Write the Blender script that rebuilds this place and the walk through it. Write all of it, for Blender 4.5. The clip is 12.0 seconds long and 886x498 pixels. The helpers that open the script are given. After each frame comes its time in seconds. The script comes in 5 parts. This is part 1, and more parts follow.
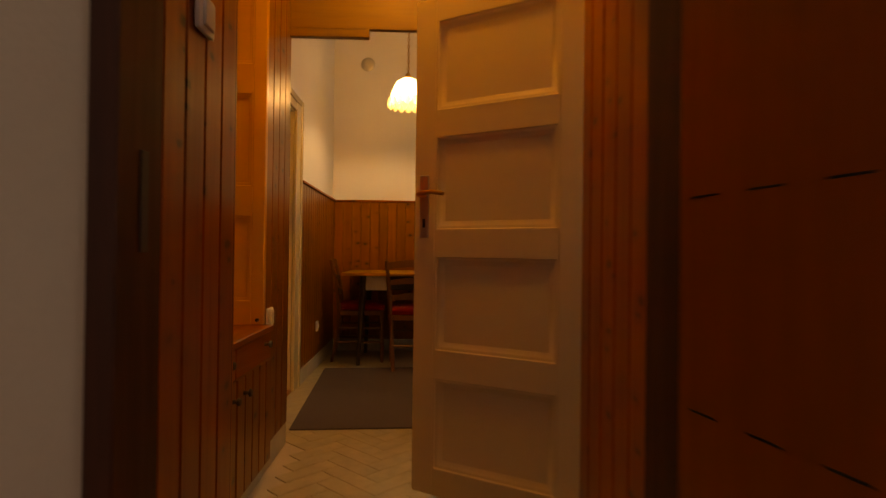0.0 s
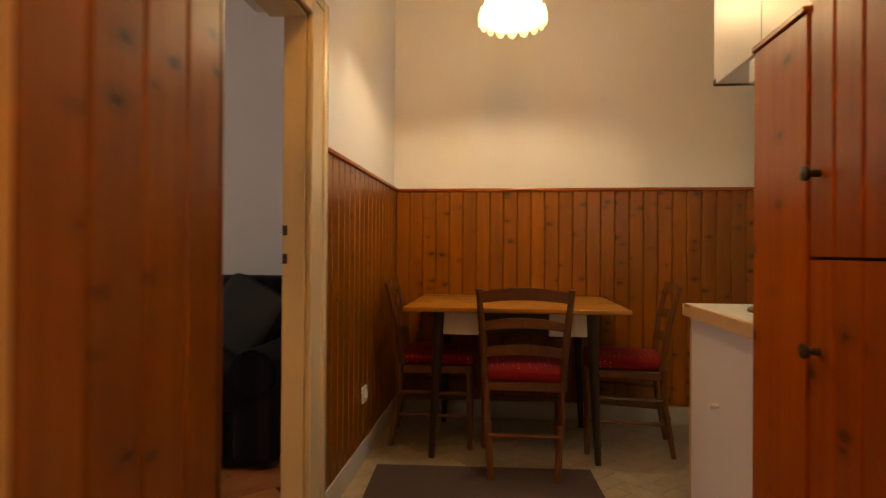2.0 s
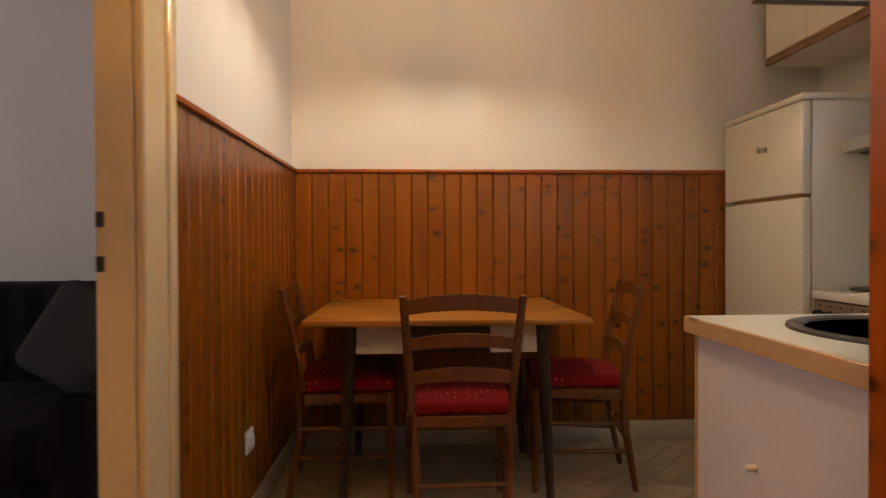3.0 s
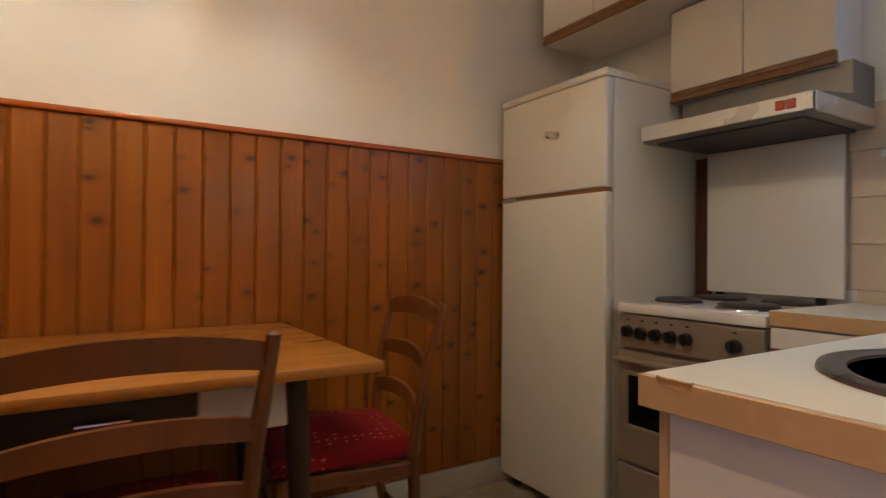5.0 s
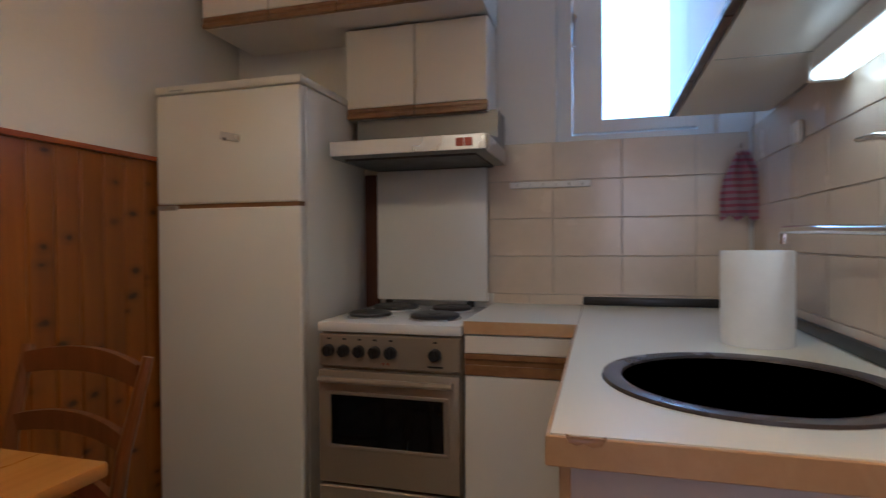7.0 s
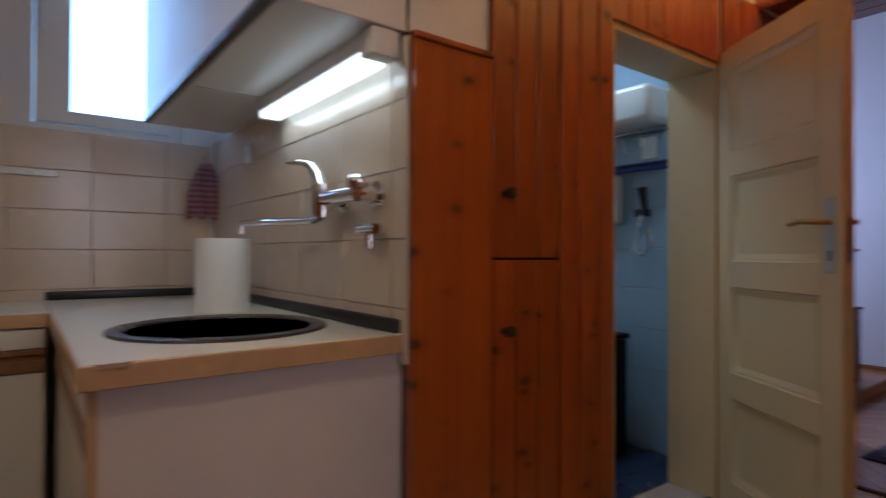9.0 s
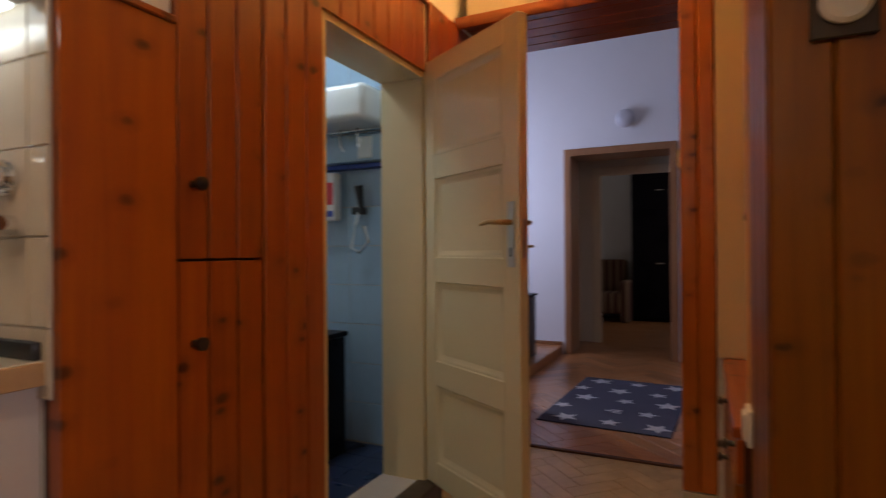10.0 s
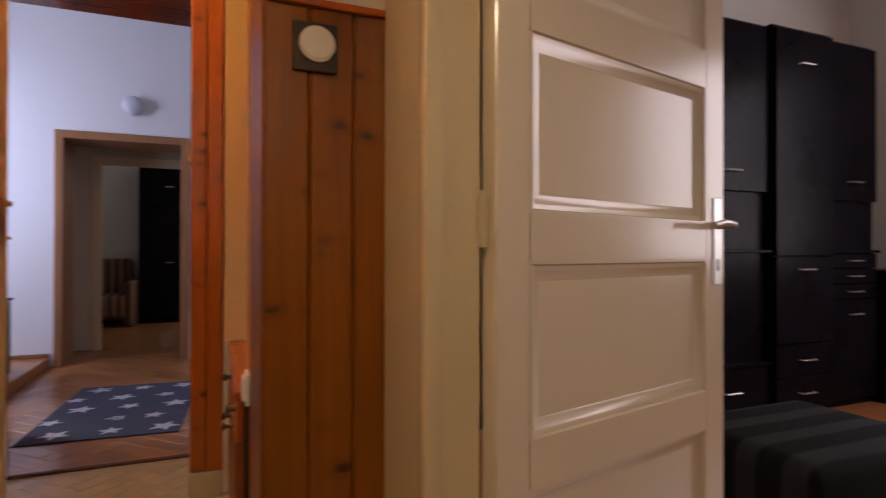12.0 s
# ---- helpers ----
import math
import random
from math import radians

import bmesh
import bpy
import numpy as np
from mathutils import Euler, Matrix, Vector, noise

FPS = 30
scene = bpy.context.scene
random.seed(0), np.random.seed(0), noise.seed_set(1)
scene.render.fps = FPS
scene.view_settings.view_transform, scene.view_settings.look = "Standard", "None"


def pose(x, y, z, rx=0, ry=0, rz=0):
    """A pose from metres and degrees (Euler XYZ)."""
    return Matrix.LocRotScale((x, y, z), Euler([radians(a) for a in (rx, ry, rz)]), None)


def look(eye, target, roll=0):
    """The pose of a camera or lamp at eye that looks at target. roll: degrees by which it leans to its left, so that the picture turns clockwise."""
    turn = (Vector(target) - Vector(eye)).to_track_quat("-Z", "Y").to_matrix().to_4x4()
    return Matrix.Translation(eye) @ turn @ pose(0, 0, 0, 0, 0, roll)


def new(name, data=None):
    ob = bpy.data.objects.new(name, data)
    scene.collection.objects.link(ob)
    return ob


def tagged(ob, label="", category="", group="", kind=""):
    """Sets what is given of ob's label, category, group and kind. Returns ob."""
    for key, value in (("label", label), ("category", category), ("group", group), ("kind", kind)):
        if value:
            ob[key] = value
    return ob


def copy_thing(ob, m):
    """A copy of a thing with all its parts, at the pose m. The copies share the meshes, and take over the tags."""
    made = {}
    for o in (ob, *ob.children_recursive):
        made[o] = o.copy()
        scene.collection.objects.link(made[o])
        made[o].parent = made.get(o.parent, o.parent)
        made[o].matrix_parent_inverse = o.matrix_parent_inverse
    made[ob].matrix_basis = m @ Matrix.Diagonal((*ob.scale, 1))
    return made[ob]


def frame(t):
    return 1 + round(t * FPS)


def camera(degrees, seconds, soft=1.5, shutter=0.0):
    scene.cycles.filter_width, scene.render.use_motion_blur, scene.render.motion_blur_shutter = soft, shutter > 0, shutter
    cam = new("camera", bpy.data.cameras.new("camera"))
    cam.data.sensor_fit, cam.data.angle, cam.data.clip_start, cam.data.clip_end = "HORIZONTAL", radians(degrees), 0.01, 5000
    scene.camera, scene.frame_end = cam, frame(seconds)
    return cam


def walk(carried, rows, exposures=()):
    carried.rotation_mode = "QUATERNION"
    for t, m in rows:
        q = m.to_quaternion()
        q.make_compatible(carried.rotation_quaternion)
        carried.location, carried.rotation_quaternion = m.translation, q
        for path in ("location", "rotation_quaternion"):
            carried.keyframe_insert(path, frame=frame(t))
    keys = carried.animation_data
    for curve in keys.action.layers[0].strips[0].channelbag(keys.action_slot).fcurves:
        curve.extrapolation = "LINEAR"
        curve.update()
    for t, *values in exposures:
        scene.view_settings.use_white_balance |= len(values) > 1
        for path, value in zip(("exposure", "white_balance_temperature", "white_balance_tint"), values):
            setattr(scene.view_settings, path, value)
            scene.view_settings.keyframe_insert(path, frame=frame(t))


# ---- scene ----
# camera and walk
cam = camera(77.2, 12.0, soft=1.2, shutter=0.5)
PATH = [
    (0, (0.575, 0.239, 0.935), (0.645, 2.237, 0.95), 0.7),
    (0.5, (0.544, 0.74, 0.966), (0.464, 2.739, 0.976), 0.3),
    (1, (0.448, 1.23, 0.988), (0.21, 3.216, 1.005), 0.7),
    (1.5, (0.4, 1.681, 0.998), (0.151, 3.666, 1.017), 0.6),
    (2, (0.392, 2.07, 1.039), (0.181, 4.058, 1.046), 0.4),
    (2.5, (0.333, 2.424, 1.04), (0.259, 4.423, 1.054), 0.4),
    (2.7, (0.33, 2.536, 1.051), (0.34, 4.536, 1.043), 0.1),
    (4.3, (0.359, 3.298, 1.02), (0.948, 5.209, 1.005), 0.3),
    (4.5, (0.374, 3.408, 1.004), (1.137, 5.257, 1.019), 0.4),
    (5, (0.435, 3.601, 1.011), (1.503, 5.292, 1.028), 0.5),
    (5.5, (0.466, 3.755, 1.022), (1.764, 5.275, 1.043), 0.4),
    (6, (0.468, 3.883, 1.034), (2.009, 5.157, 1.065), 0.3),
    (6.5, (0.382, 3.969, 1.066), (2.179, 4.848, 1.088), 0.1),
    (6.7, (0.349, 3.967, 1.11), (2.203, 4.718, 1.111), -0.2),
    (8.3, (0.076, 4.196, 1.079), (1.979, 3.581, 1.089), 0.2),
    (8.5, (0.053, 4.189, 1.062), (1.888, 3.394, 1.082), 0.2),
    (8.7, (0.028, 4.176, 1.048), (1.772, 3.197, 1.072), 0.2),
    (9, (-0.005, 4.126, 1.040), (1.585, 2.913, 1.060), 0.2),
    (9.5, (-0.018, 4.068, 1.047), (1.226, 2.500, 1.055), 0.1),
    (10, (0.011, 4.013, 1.045), (0.867, 2.205, 1.053), -0.4),
    (10.5, (0.024, 4.016, 1.038), (0.47, 2.066, 1.047), -0.1),
    (11, (0.021, 4.052, 1.038), (0.01, 2.052, 1.044), 0.0),
    (11.5, (0.025, 4.132, 1.026), (-0.401, 2.177, 1.031), -0.1),
    (12, (0.003, 4.123, 1.004), (-0.754, 2.271, 1.014), 0.1),
]
EXPOSURES = [
    (0.0, -0.85, 18000, 19), (0.5, -0.6, 16500, 18), (1.0, -0.42, 13000, 14), (1.5, -0.2, 9500, 11), (2.0, -0.25, 7600, 8),
    (2.5, -0.1, 6500, 9), (4.5, -0.05, 5900, 8), (5.5, -0.1, 5400, 7), (6.5, -0.3, 5100, 9), (8.5, -0.9, 5000, 11),
    (9.5, -0.75, 5700, 12), (10.5, -0.3, 6400, 12), (11.0, -0.15, 6600, 12), (12.0, 0.05, 6200, 13),
]
walk(cam, [(t, look(eye, target, roll)) for t, eye, target, roll in PATH], EXPOSURES)

# ---- world and lights ----
world = bpy.data.worlds.new("world")
scene.world = world
world.use_nodes = True
wn = world.node_tree.nodes
sky = wn.new("ShaderNodeTexSky")
sky.sky_type, sky.sun_disc, sky.sun_elevation, sky.sun_rotation = "NISHITA", False, radians(25), radians(200)
wn["Background"].inputs["Strength"].default_value = 0.12
world.node_tree.links.new(sky.outputs["Color"], wn["Background"].inputs["Color"])

sun = new("sun", bpy.data.lights.new("sun", "SUN"))
sun.data.energy, sun.data.angle, sun.data.color = 0.8, radians(10), (1, 0.95, 0.88)
sun.matrix_world = look((8, 0, 6), (2, 4, 1))


def area(name, eye, target, sx, sy, watts, colour):
    d = bpy.data.lights.new(name, "AREA")
    d.shape, d.size, d.size_y, d.energy, d.color = "RECTANGLE", sx, sy, watts, colour
    ob = new(name, d)
    ob.matrix_world = look(eye, target)
    return ob


def point(name, at, watts, colour, radius=0.04):
    d = bpy.data.lights.new(name, "POINT")
    d.energy, d.color, d.shadow_soft_size = watts, colour, radius
    ob = new(name, d)
    ob.location = at
    return ob


DAY = (0.42, 0.62, 1.0)
area("window_daylight", (2.74, 3.86, 2.1), (0.5, 3.9, 1.4), 0.45, 1.0, 10, DAY)
# living room and hall daylight: stand-in lamps at window openings added out of view
area("living_room_daylight", (-4.5, 3.6, 1.7), (-1, 3.4, 1.1), 1.6, 1.6, 34, (1.0, 0.84, 0.84))
area("hall_daylight", (2.5, -0.5, 1.7), (0.3, -1.5, 1.25), 1.0, 1.6, 34, (0.70, 0.74, 1.0))
# added fill lamp at a closed wall, brightens the far room
area("far_room_daylight", (-1.2, -4.0, 1.6), (1, -4, 1.2), 1.2, 1.4, 22, (1, 0.95, 0.9))
point("pendant_bulb", (0.435, 4.67, 2.16), 25, (1.0, 0.79, 0.52), 0.016)
area("worktop_lamp_tube", (1.38, 3.508, 1.452), (1.38, 3.525, 0.9), 0.62, 0.05, 0.6, (0.92, 1.0, 0.93))
point("passage_bulb", (0.45, 1.86, 3.03), 50, (1.0, 0.48, 0.11), 0.06)
area("bathroom_lamp_glow", (1.75, 2.3, 2.28), (1.75, 2.3, 0), 0.3, 0.3, 5.5, (0.75, 0.93, 1.0))

# ---- materials ----


def shader(name):
    m = bpy.data.materials.new(name)
    m.use_nodes = True
    t = m.node_tree
    return m, t, t.nodes["Principled BSDF"]


def wire(t, a, b):
    t.links.new(a, b)


def vec_node(t, scale=(1, 1, 1), jitter=True):
    """Object coordinates, shifted for each object by its own random number."""
    tc = t.nodes.new("ShaderNodeTexCoord")
    mp = t.nodes.new("ShaderNodeMapping")
    mp.inputs["Scale"].default_value = scale
    if jitter:
        oi = t.nodes.new("ShaderNodeObjectInfo")
        mul = t.nodes.new("ShaderNodeVectorMath")
        mul.operation = "MULTIPLY_ADD"
        wire(t, oi.outputs["Random"], mul.inputs[0])
        mul.inputs[1].default_value = (7.3, 5.1, 11.7)
        wire(t, tc.outputs["Object"], mul.inputs[2])
        wire(t, mul.outputs[0], mp.inputs["Vector"])
    else:
        wire(t, tc.outputs["Object"], mp.inputs["Vector"])
    return mp.outputs["Vector"]


def noise_node(t, v, scale, detail=4, rough=0.55, distort=0.0):
    n = t.nodes.new("ShaderNodeTexNoise")
    n.inputs["Scale"].default_value, n.inputs["Detail"].default_value = scale, detail
    n.inputs["Roughness"].default_value, n.inputs["Distortion"].default_value = rough, distort
    wire(t, v, n.inputs["Vector"])
    return n.outputs["Fac"]


def ramp(t, fac, stops):
    r = t.nodes.new("ShaderNodeValToRGB")
    e = r.color_ramp.elements
    while len(e) < len(stops):
        e.new(0.5)
    for el, (p, c) in zip(e, stops):
        el.position, el.color = p, (*c, 1)
    wire(t, fac, r.inputs["Fac"])
    return r.outputs["Color"]


def mix(t, fac, a, b, blend="MIX"):
    m = t.nodes.new("ShaderNodeMix")
    m.data_type, m.blend_type = "RGBA", blend
    for sock, val in ((m.inputs[0], fac), (m.inputs[6], a), (m.inputs[7], b)):
        if hasattr(val, "is_linked"):
            wire(t, val, sock)
        elif isinstance(val, tuple):
            sock.default_value = (*val, 1)
        else:
            sock.default_value = val
    return m.outputs[2]


def bump(t, p, height, strength, dist):
    b = t.nodes.new("ShaderNodeBump")
    b.inputs["Strength"].default_value, b.inputs["Distance"].default_value = strength, dist
    wire(t, height, b.inputs["Height"])
    wire(t, b.outputs["Normal"], p.inputs["Normal"])


def plain(name, base, rough=0.5, var=0.12, fine=60, large=3, depth=0.0006, metal=0.0, coat=0.0, sheen=0.0, speck=None):
    """Paint, plastic, plaster or metal, with two scales of variation and a fine relief."""
    m, t, p = shader(name)
    v = vec_node(t)
    a, b = noise_node(t, v, large, 3), noise_node(t, v, fine, 5)
    lo, hi = tuple(c * (1 - var) for c in base), tuple(min(1, c * (1 + var)) for c in base)
    col = mix(t, 0.35, ramp(t, a, [(0.3, lo), (0.7, hi)]), ramp(t, b, [(0.25, lo), (0.75, hi)]))
    if speck:
        s = noise_node(t, v, speck[0], 2)
        col = mix(t, ramp(t, s, [(speck[2], (0, 0, 0)), (speck[2] + 0.04, (1, 1, 1))]), col, speck[1])
    wire(t, col, p.inputs["Base Color"])
    r = ramp(t, a, [(0.3, (max(0.04, rough - 0.06),) * 3), (0.7, (min(1, rough + 0.06),) * 3)])
    if var > 0.035:
        wire(t, r, p.inputs["Roughness"])
    else:
        p.inputs["Roughness"].default_value = rough
    p.inputs["Metallic"].default_value = metal
    p.inputs["Coat Weight"].default_value = coat
    p.inputs["Coat Roughness"].default_value = 0.12
    p.inputs["Sheen Weight"].default_value = sheen
    if depth > 0.0004:
        bump(t, p, b, 0.4, depth)
    return m


def timber(name, light, dark, knot, axis=2, knots=True, rough=0.32, coat=0.35, spread=0.35):
    """Varnished wood with the grain along an axis, knots, and a tone of its own for each board."""
    m, t, p = shader(name)
    sc = [26, 26, 26]
    sc[axis] = 1.3
    v = vec_node(t, tuple(sc))
    g = noise_node(t, v, 1.0, 6, 0.6, 0.7)
    col = ramp(t, g, [(0.25, dark), (0.5, tuple((a + b) / 2 for a, b in zip(light, dark))), (0.75, light)])
    oi = t.nodes.new("ShaderNodeObjectInfo")
    tone = ramp(t, oi.outputs["Random"], [(0, (1 - spread,) * 3), (1, (1.0, 1.0, 1.0))])
    col = mix(t, 1.0, col, tone, "MULTIPLY")
    cloud = noise_node(t, vec_node(t), 2.2, 2)
    col = mix(t, 1.0, col, ramp(t, cloud, [(0.3, (0.86, 0.84, 0.82)), (0.7, (1, 1, 1))]), "MULTIPLY")
    if knots:
        ks = (6.5, 6.5, 10.5) if axis == 2 else (10.5, 6.5, 6.5)
        vo = t.nodes.new("ShaderNodeTexVoronoi")
        vo.inputs["Scale"].default_value = 1.0
        vo.inputs["Randomness"].default_value = 1.0
        warp = t.nodes.new("ShaderNodeVectorMath")
        warp.operation = "MULTIPLY_ADD"
        wire(t, noise_node(t, vec_node(t), 26, 2), warp.inputs[0])
        warp.inputs[1].default_value = (0.16, 0.16, 0.16)
        wire(t, vec_node(t, ks), warp.inputs[2])
        apart, flat = t.nodes.new("ShaderNodeSeparateXYZ"), t.nodes.new("ShaderNodeCombineXYZ")
        wire(t, warp.outputs[0], apart.inputs[0])
        wire(t, apart.outputs["X"], flat.inputs["X"])
        wire(t, apart.outputs["Z" if axis == 2 else "Y"], flat.inputs["Y"])
        vo.voronoi_dimensions = "2D"
        wire(t, flat.outputs[0], vo.inputs["Vector"])
        pick = t.nodes.new("ShaderNodeSeparateColor")
        wire(t, vo.outputs["Color"], pick.inputs[0])
        size = t.nodes.new("ShaderNodeMath")
        size.operation = "MULTIPLY_ADD"
        size.inputs[1].default_value = 0.065
        wire(t, pick.outputs[1], size.inputs[0]), wire(t, vo.outputs["Distance"], size.inputs[2])
        f = ramp(t, size.outputs[0], [(0.055, (0.95, 0.95, 0.95)), (0.105, (0.7, 0.7, 0.7)), (0.145, (0.28, 0.28, 0.28)), (0.32, (0, 0, 0))])
        f = mix(t, 1.0, f, ramp(t, pick.outputs[0], [(0.30, (0, 0, 0)), (0.62, (1, 1, 1))]), "MULTIPLY")
        col = mix(t, f, col, knot)
    wire(t, col, p.inputs["Base Color"])
    wire(t, ramp(t, g, [(0.2, (rough + 0.1,) * 3), (0.8, (rough - 0.06,) * 3)]), p.inputs["Roughness"])
    p.inputs["Coat Weight"].default_value, p.inputs["Coat Roughness"].default_value = coat, 0.16
    bump(t, p, g, 0.25, 0.001)
    return m


def woven(name, base, dots=None, stripes=None, scale=900, rough=0.9):
    m, t, p = shader(name)
    v = vec_node(t, (1, 1, 1), False)
    a, b = noise_node(t, v, 7, 3), noise_node(t, v, scale / 3, 3)
    col = mix(t, 0.5, ramp(t, a, [(0.3, tuple(c * 0.7 for c in base)), (0.7, base)]), ramp(t, b, [(0.3, tuple(c * 0.5 for c in base)), (0.7, tuple(min(1, c * 1.35) for c in base))]))
    if dots:
        vo = t.nodes.new("ShaderNodeTexVoronoi")
        vo.inputs["Scale"].default_value, vo.inputs["Randomness"].default_value = 40, 0.25
        wire(t, v, vo.inputs["Vector"])
        col = mix(t, ramp(t, vo.outputs["Distance"], [(0.13, (1, 1, 1)), (0.19, (0, 0, 0))]), col, dots)
    if stripes:
        w = t.nodes.new("ShaderNodeTexWave")
        w.inputs["Scale"].default_value, w.inputs["Distortion"].default_value = stripes[1], 0.6
        w.bands_direction = stripes[2]
        wire(t, v, w.inputs["Vector"])
        col = mix(t, ramp(t, w.outputs["Fac"], [(0.45, (0, 0, 0)), (0.7, (1, 1, 1))]), col, stripes[0])
    wire(t, col, p.inputs["Base Color"])
    p.inputs["Roughness"].default_value = rough
    p.inputs["Sheen Weight"].default_value = 0.02
    bump(t, p, b, 0.6, 0.0015)
    return m


def glow(name, colour, strength, base=(0.9, 0.9, 0.88)):
    m, t, p = shader(name)
    p.inputs["Base Color"].default_value = (*base, 1)
    p.inputs["Emission Color"].default_value = (*colour, 1)
    p.inputs["Emission Strength"].default_value = strength
    p.inputs["Roughness"].default_value = 0.4
    return m


def clear_glass(name):
    m, t, p = shader(name)
    p.inputs["Transmission Weight"].default_value = 1
    p.inputs["Roughness"].default_value = 0.02
    p.inputs["IOR"].default_value = 1.45
    return m


PINE = timber("varnished_pine", (0.385, 0.122, 0.002), (0.255, 0.070, 0.001), (0.04, 0.007, 0.001), spread=0.25, coat=0.18)
PINE_CUPBOARD = timber("orange_varnished_pine", (0.45, 0.105, 0.004), (0.32, 0.058, 0.002), (0.07, 0.012, 0.002), spread=0.2)
# brighter copy of the pine: lamplight on the post is put into its colour
PINE_POST_LIT = timber("lamplit_varnished_pine", (0.62, 0.185, 0.010), (0.46, 0.115, 0.005), (0.10, 0.02, 0.003), spread=0.15)
PINE_RED = timber("red_varnished_pine", (0.42, 0.088, 0.003), (0.29, 0.048, 0.002), (0.05, 0.008, 0.002), spread=0.2)
PINE_X = timber("varnished_pine_crosswise", (0.56, 0.13, 0.004), (0.40, 0.075, 0.003), (0.12, 0.03, 0.006), axis=0)
PINE_Y = timber("varnished_pine_lengthwise", (0.56, 0.13, 0.004), (0.40, 0.075, 0.003), (0.12, 0.03, 0.006), axis=1, knots=False)
PELMET = timber("brown_board", (0.30, 0.16, 0.06), (0.22, 0.11, 0.04), (0.1, 0.04, 0.02), axis=0, knots=False)
VENEER = timber("red_brown_veneer", (0.42, 0.095, 0.006), (0.31, 0.06, 0.004), (0.1, 0.03, 0.01), knots=False, spread=0.1, coat=0.2)
DARK_FRAME = timber("dark_stained_frame", (0.13, 0.032, 0.008), (0.07, 0.018, 0.005), (0.04, 0.01, 0.01), knots=False, rough=0.6, coat=0.03)
OAK_FRAME = timber("brown_oak_frame", (0.46, 0.22, 0.10), (0.34, 0.15, 0.065), (0.1, 0.05, 0.03), knots=False)
CHAIR_WOOD = timber("walnut_stained_beech", (0.22, 0.075, 0.018), (0.13, 0.042, 0.010), (0.05, 0.02, 0.01), knots=False, spread=0.1)
DARK_LEG = timber("black_brown_leg", (0.06, 0.032, 0.018), (0.035, 0.018, 0.010), (0.02, 0.01, 0.01), knots=False)
TABLE_TOP = timber("honey_laminate", (0.56, 0.24, 0.030), (0.45, 0.17, 0.020), (0.3, 0.12, 0.03), axis=0, knots=False, rough=0.28, spread=0.02)
TRIM_WOOD = timber("brown_wood_trim", (0.36, 0.19, 0.075), (0.23, 0.105, 0.035), (0.1, 0.05, 0.02), axis=1, knots=False, spread=0.1)
PARQUET = timber("oak_parquet", (0.62, 0.27, 0.095), (0.46, 0.175, 0.058), (0.2, 0.1, 0.05), axis=0, knots=False, rough=0.3, spread=0.35)
EDGE_WOOD = timber("chipboard_edge", (0.66, 0.43, 0.23), (0.57, 0.35, 0.17), (0.3, 0.2, 0.1), axis=0, knots=False, spread=0.02)
VINYL = plain("marbled_beige_floor", (0.40, 0.335, 0.22), 0.34, 0.26, 26, 7, 0.0004)
PLASTER = plain("white_plaster", (0.80, 0.775, 0.73), 0.9, 0.035, 90, 1.6, 0.0016)
PLASTER_HALL = plain("white_hall_plaster", (0.78, 0.77, 0.79), 0.9, 0.03, 90, 1.6, 0.0014)
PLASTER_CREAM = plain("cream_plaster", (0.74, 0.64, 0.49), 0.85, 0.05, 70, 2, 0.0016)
CEILING = plain("ceiling_white", (0.8, 0.79, 0.76), 0.9, 0.03, 80, 2, 0.001)
CREAM = plain("cream_gloss_paint", (0.76, 0.61, 0.36), 0.24, 0.02, 34, 4, 0.0007, coat=0.25)
CREAM_WHITE = plain("white_gloss_paint", (0.79, 0.66, 0.45), 0.22, 0.02, 34, 4, 0.0007, coat=0.2)
TAN = plain("tan_gloss_paint", (0.70, 0.38, 0.13), 0.3, 0.02, 45, 4, 0.0003, coat=0.25)
WHITE_LAM = plain("white_laminate", (0.80, 0.75, 0.67), 0.32, 0.012, 120, 3, 0.0002)
PINKISH_LAM = plain("off_white_side_panel", (0.72, 0.645, 0.60), 0.4, 0.04, 120, 3, 0.0002)
WORKTOP = plain("pale_worktop", (0.78, 0.735, 0.60), 0.28, 0.02, 140, 4, 0.0003)
ENAMEL = plain("white_enamel", (0.82, 0.80, 0.76), 0.18, 0.03, 60, 3, 0.0002, coat=0.4)
FRIDGE = plain("fridge_white_lacquer", (0.80, 0.765, 0.68), 0.28, 0.015, 200, 2, 0.0003)
TILE = plain("beige_wall_tile", (0.66, 0.55, 0.43), 0.22, 0.07, 30, 5, 0.0004, coat=0.25)
TILE_BLUE = plain("pale_blue_tile", (0.38, 0.51, 0.64), 0.2, 0.06, 30, 4, 0.0004, coat=0.3)
TILE_NAVY = plain("navy_floor_tile", (0.03, 0.045, 0.10), 0.3, 0.2, 30, 4, 0.0004)
GROUT = plain("grey_grout", (0.54, 0.47, 0.40), 0.9, 0.1, 100, 5, 0.001)
STONE = plain("pale_stone_plinth", (0.52, 0.47, 0.38), 0.5, 0.15, 40, 6, 0.0006)
STEEL = plain("brushed_steel", (0.62, 0.60, 0.57), 0.3, 0.05, 200, 5, 0.0002, metal=1.0)
CHROME = plain("chrome", (0.85, 0.85, 0.86), 0.08, 0.02, 60, 4, 0.0, metal=1.0)
OVEN_METAL = plain("taupe_oven_enamel", (0.40, 0.33, 0.25), 0.35, 0.06, 150, 3, 0.0002, metal=0.45)
BRASS = plain("worn_brass", (0.55, 0.34, 0.14), 0.32, 0.15, 60, 8, 0.0004, metal=0.9)
GREY_METAL = plain("grey_handle_metal", (0.55, 0.54, 0.50), 0.35, 0.08, 60, 8, 0.0004, metal=0.8)
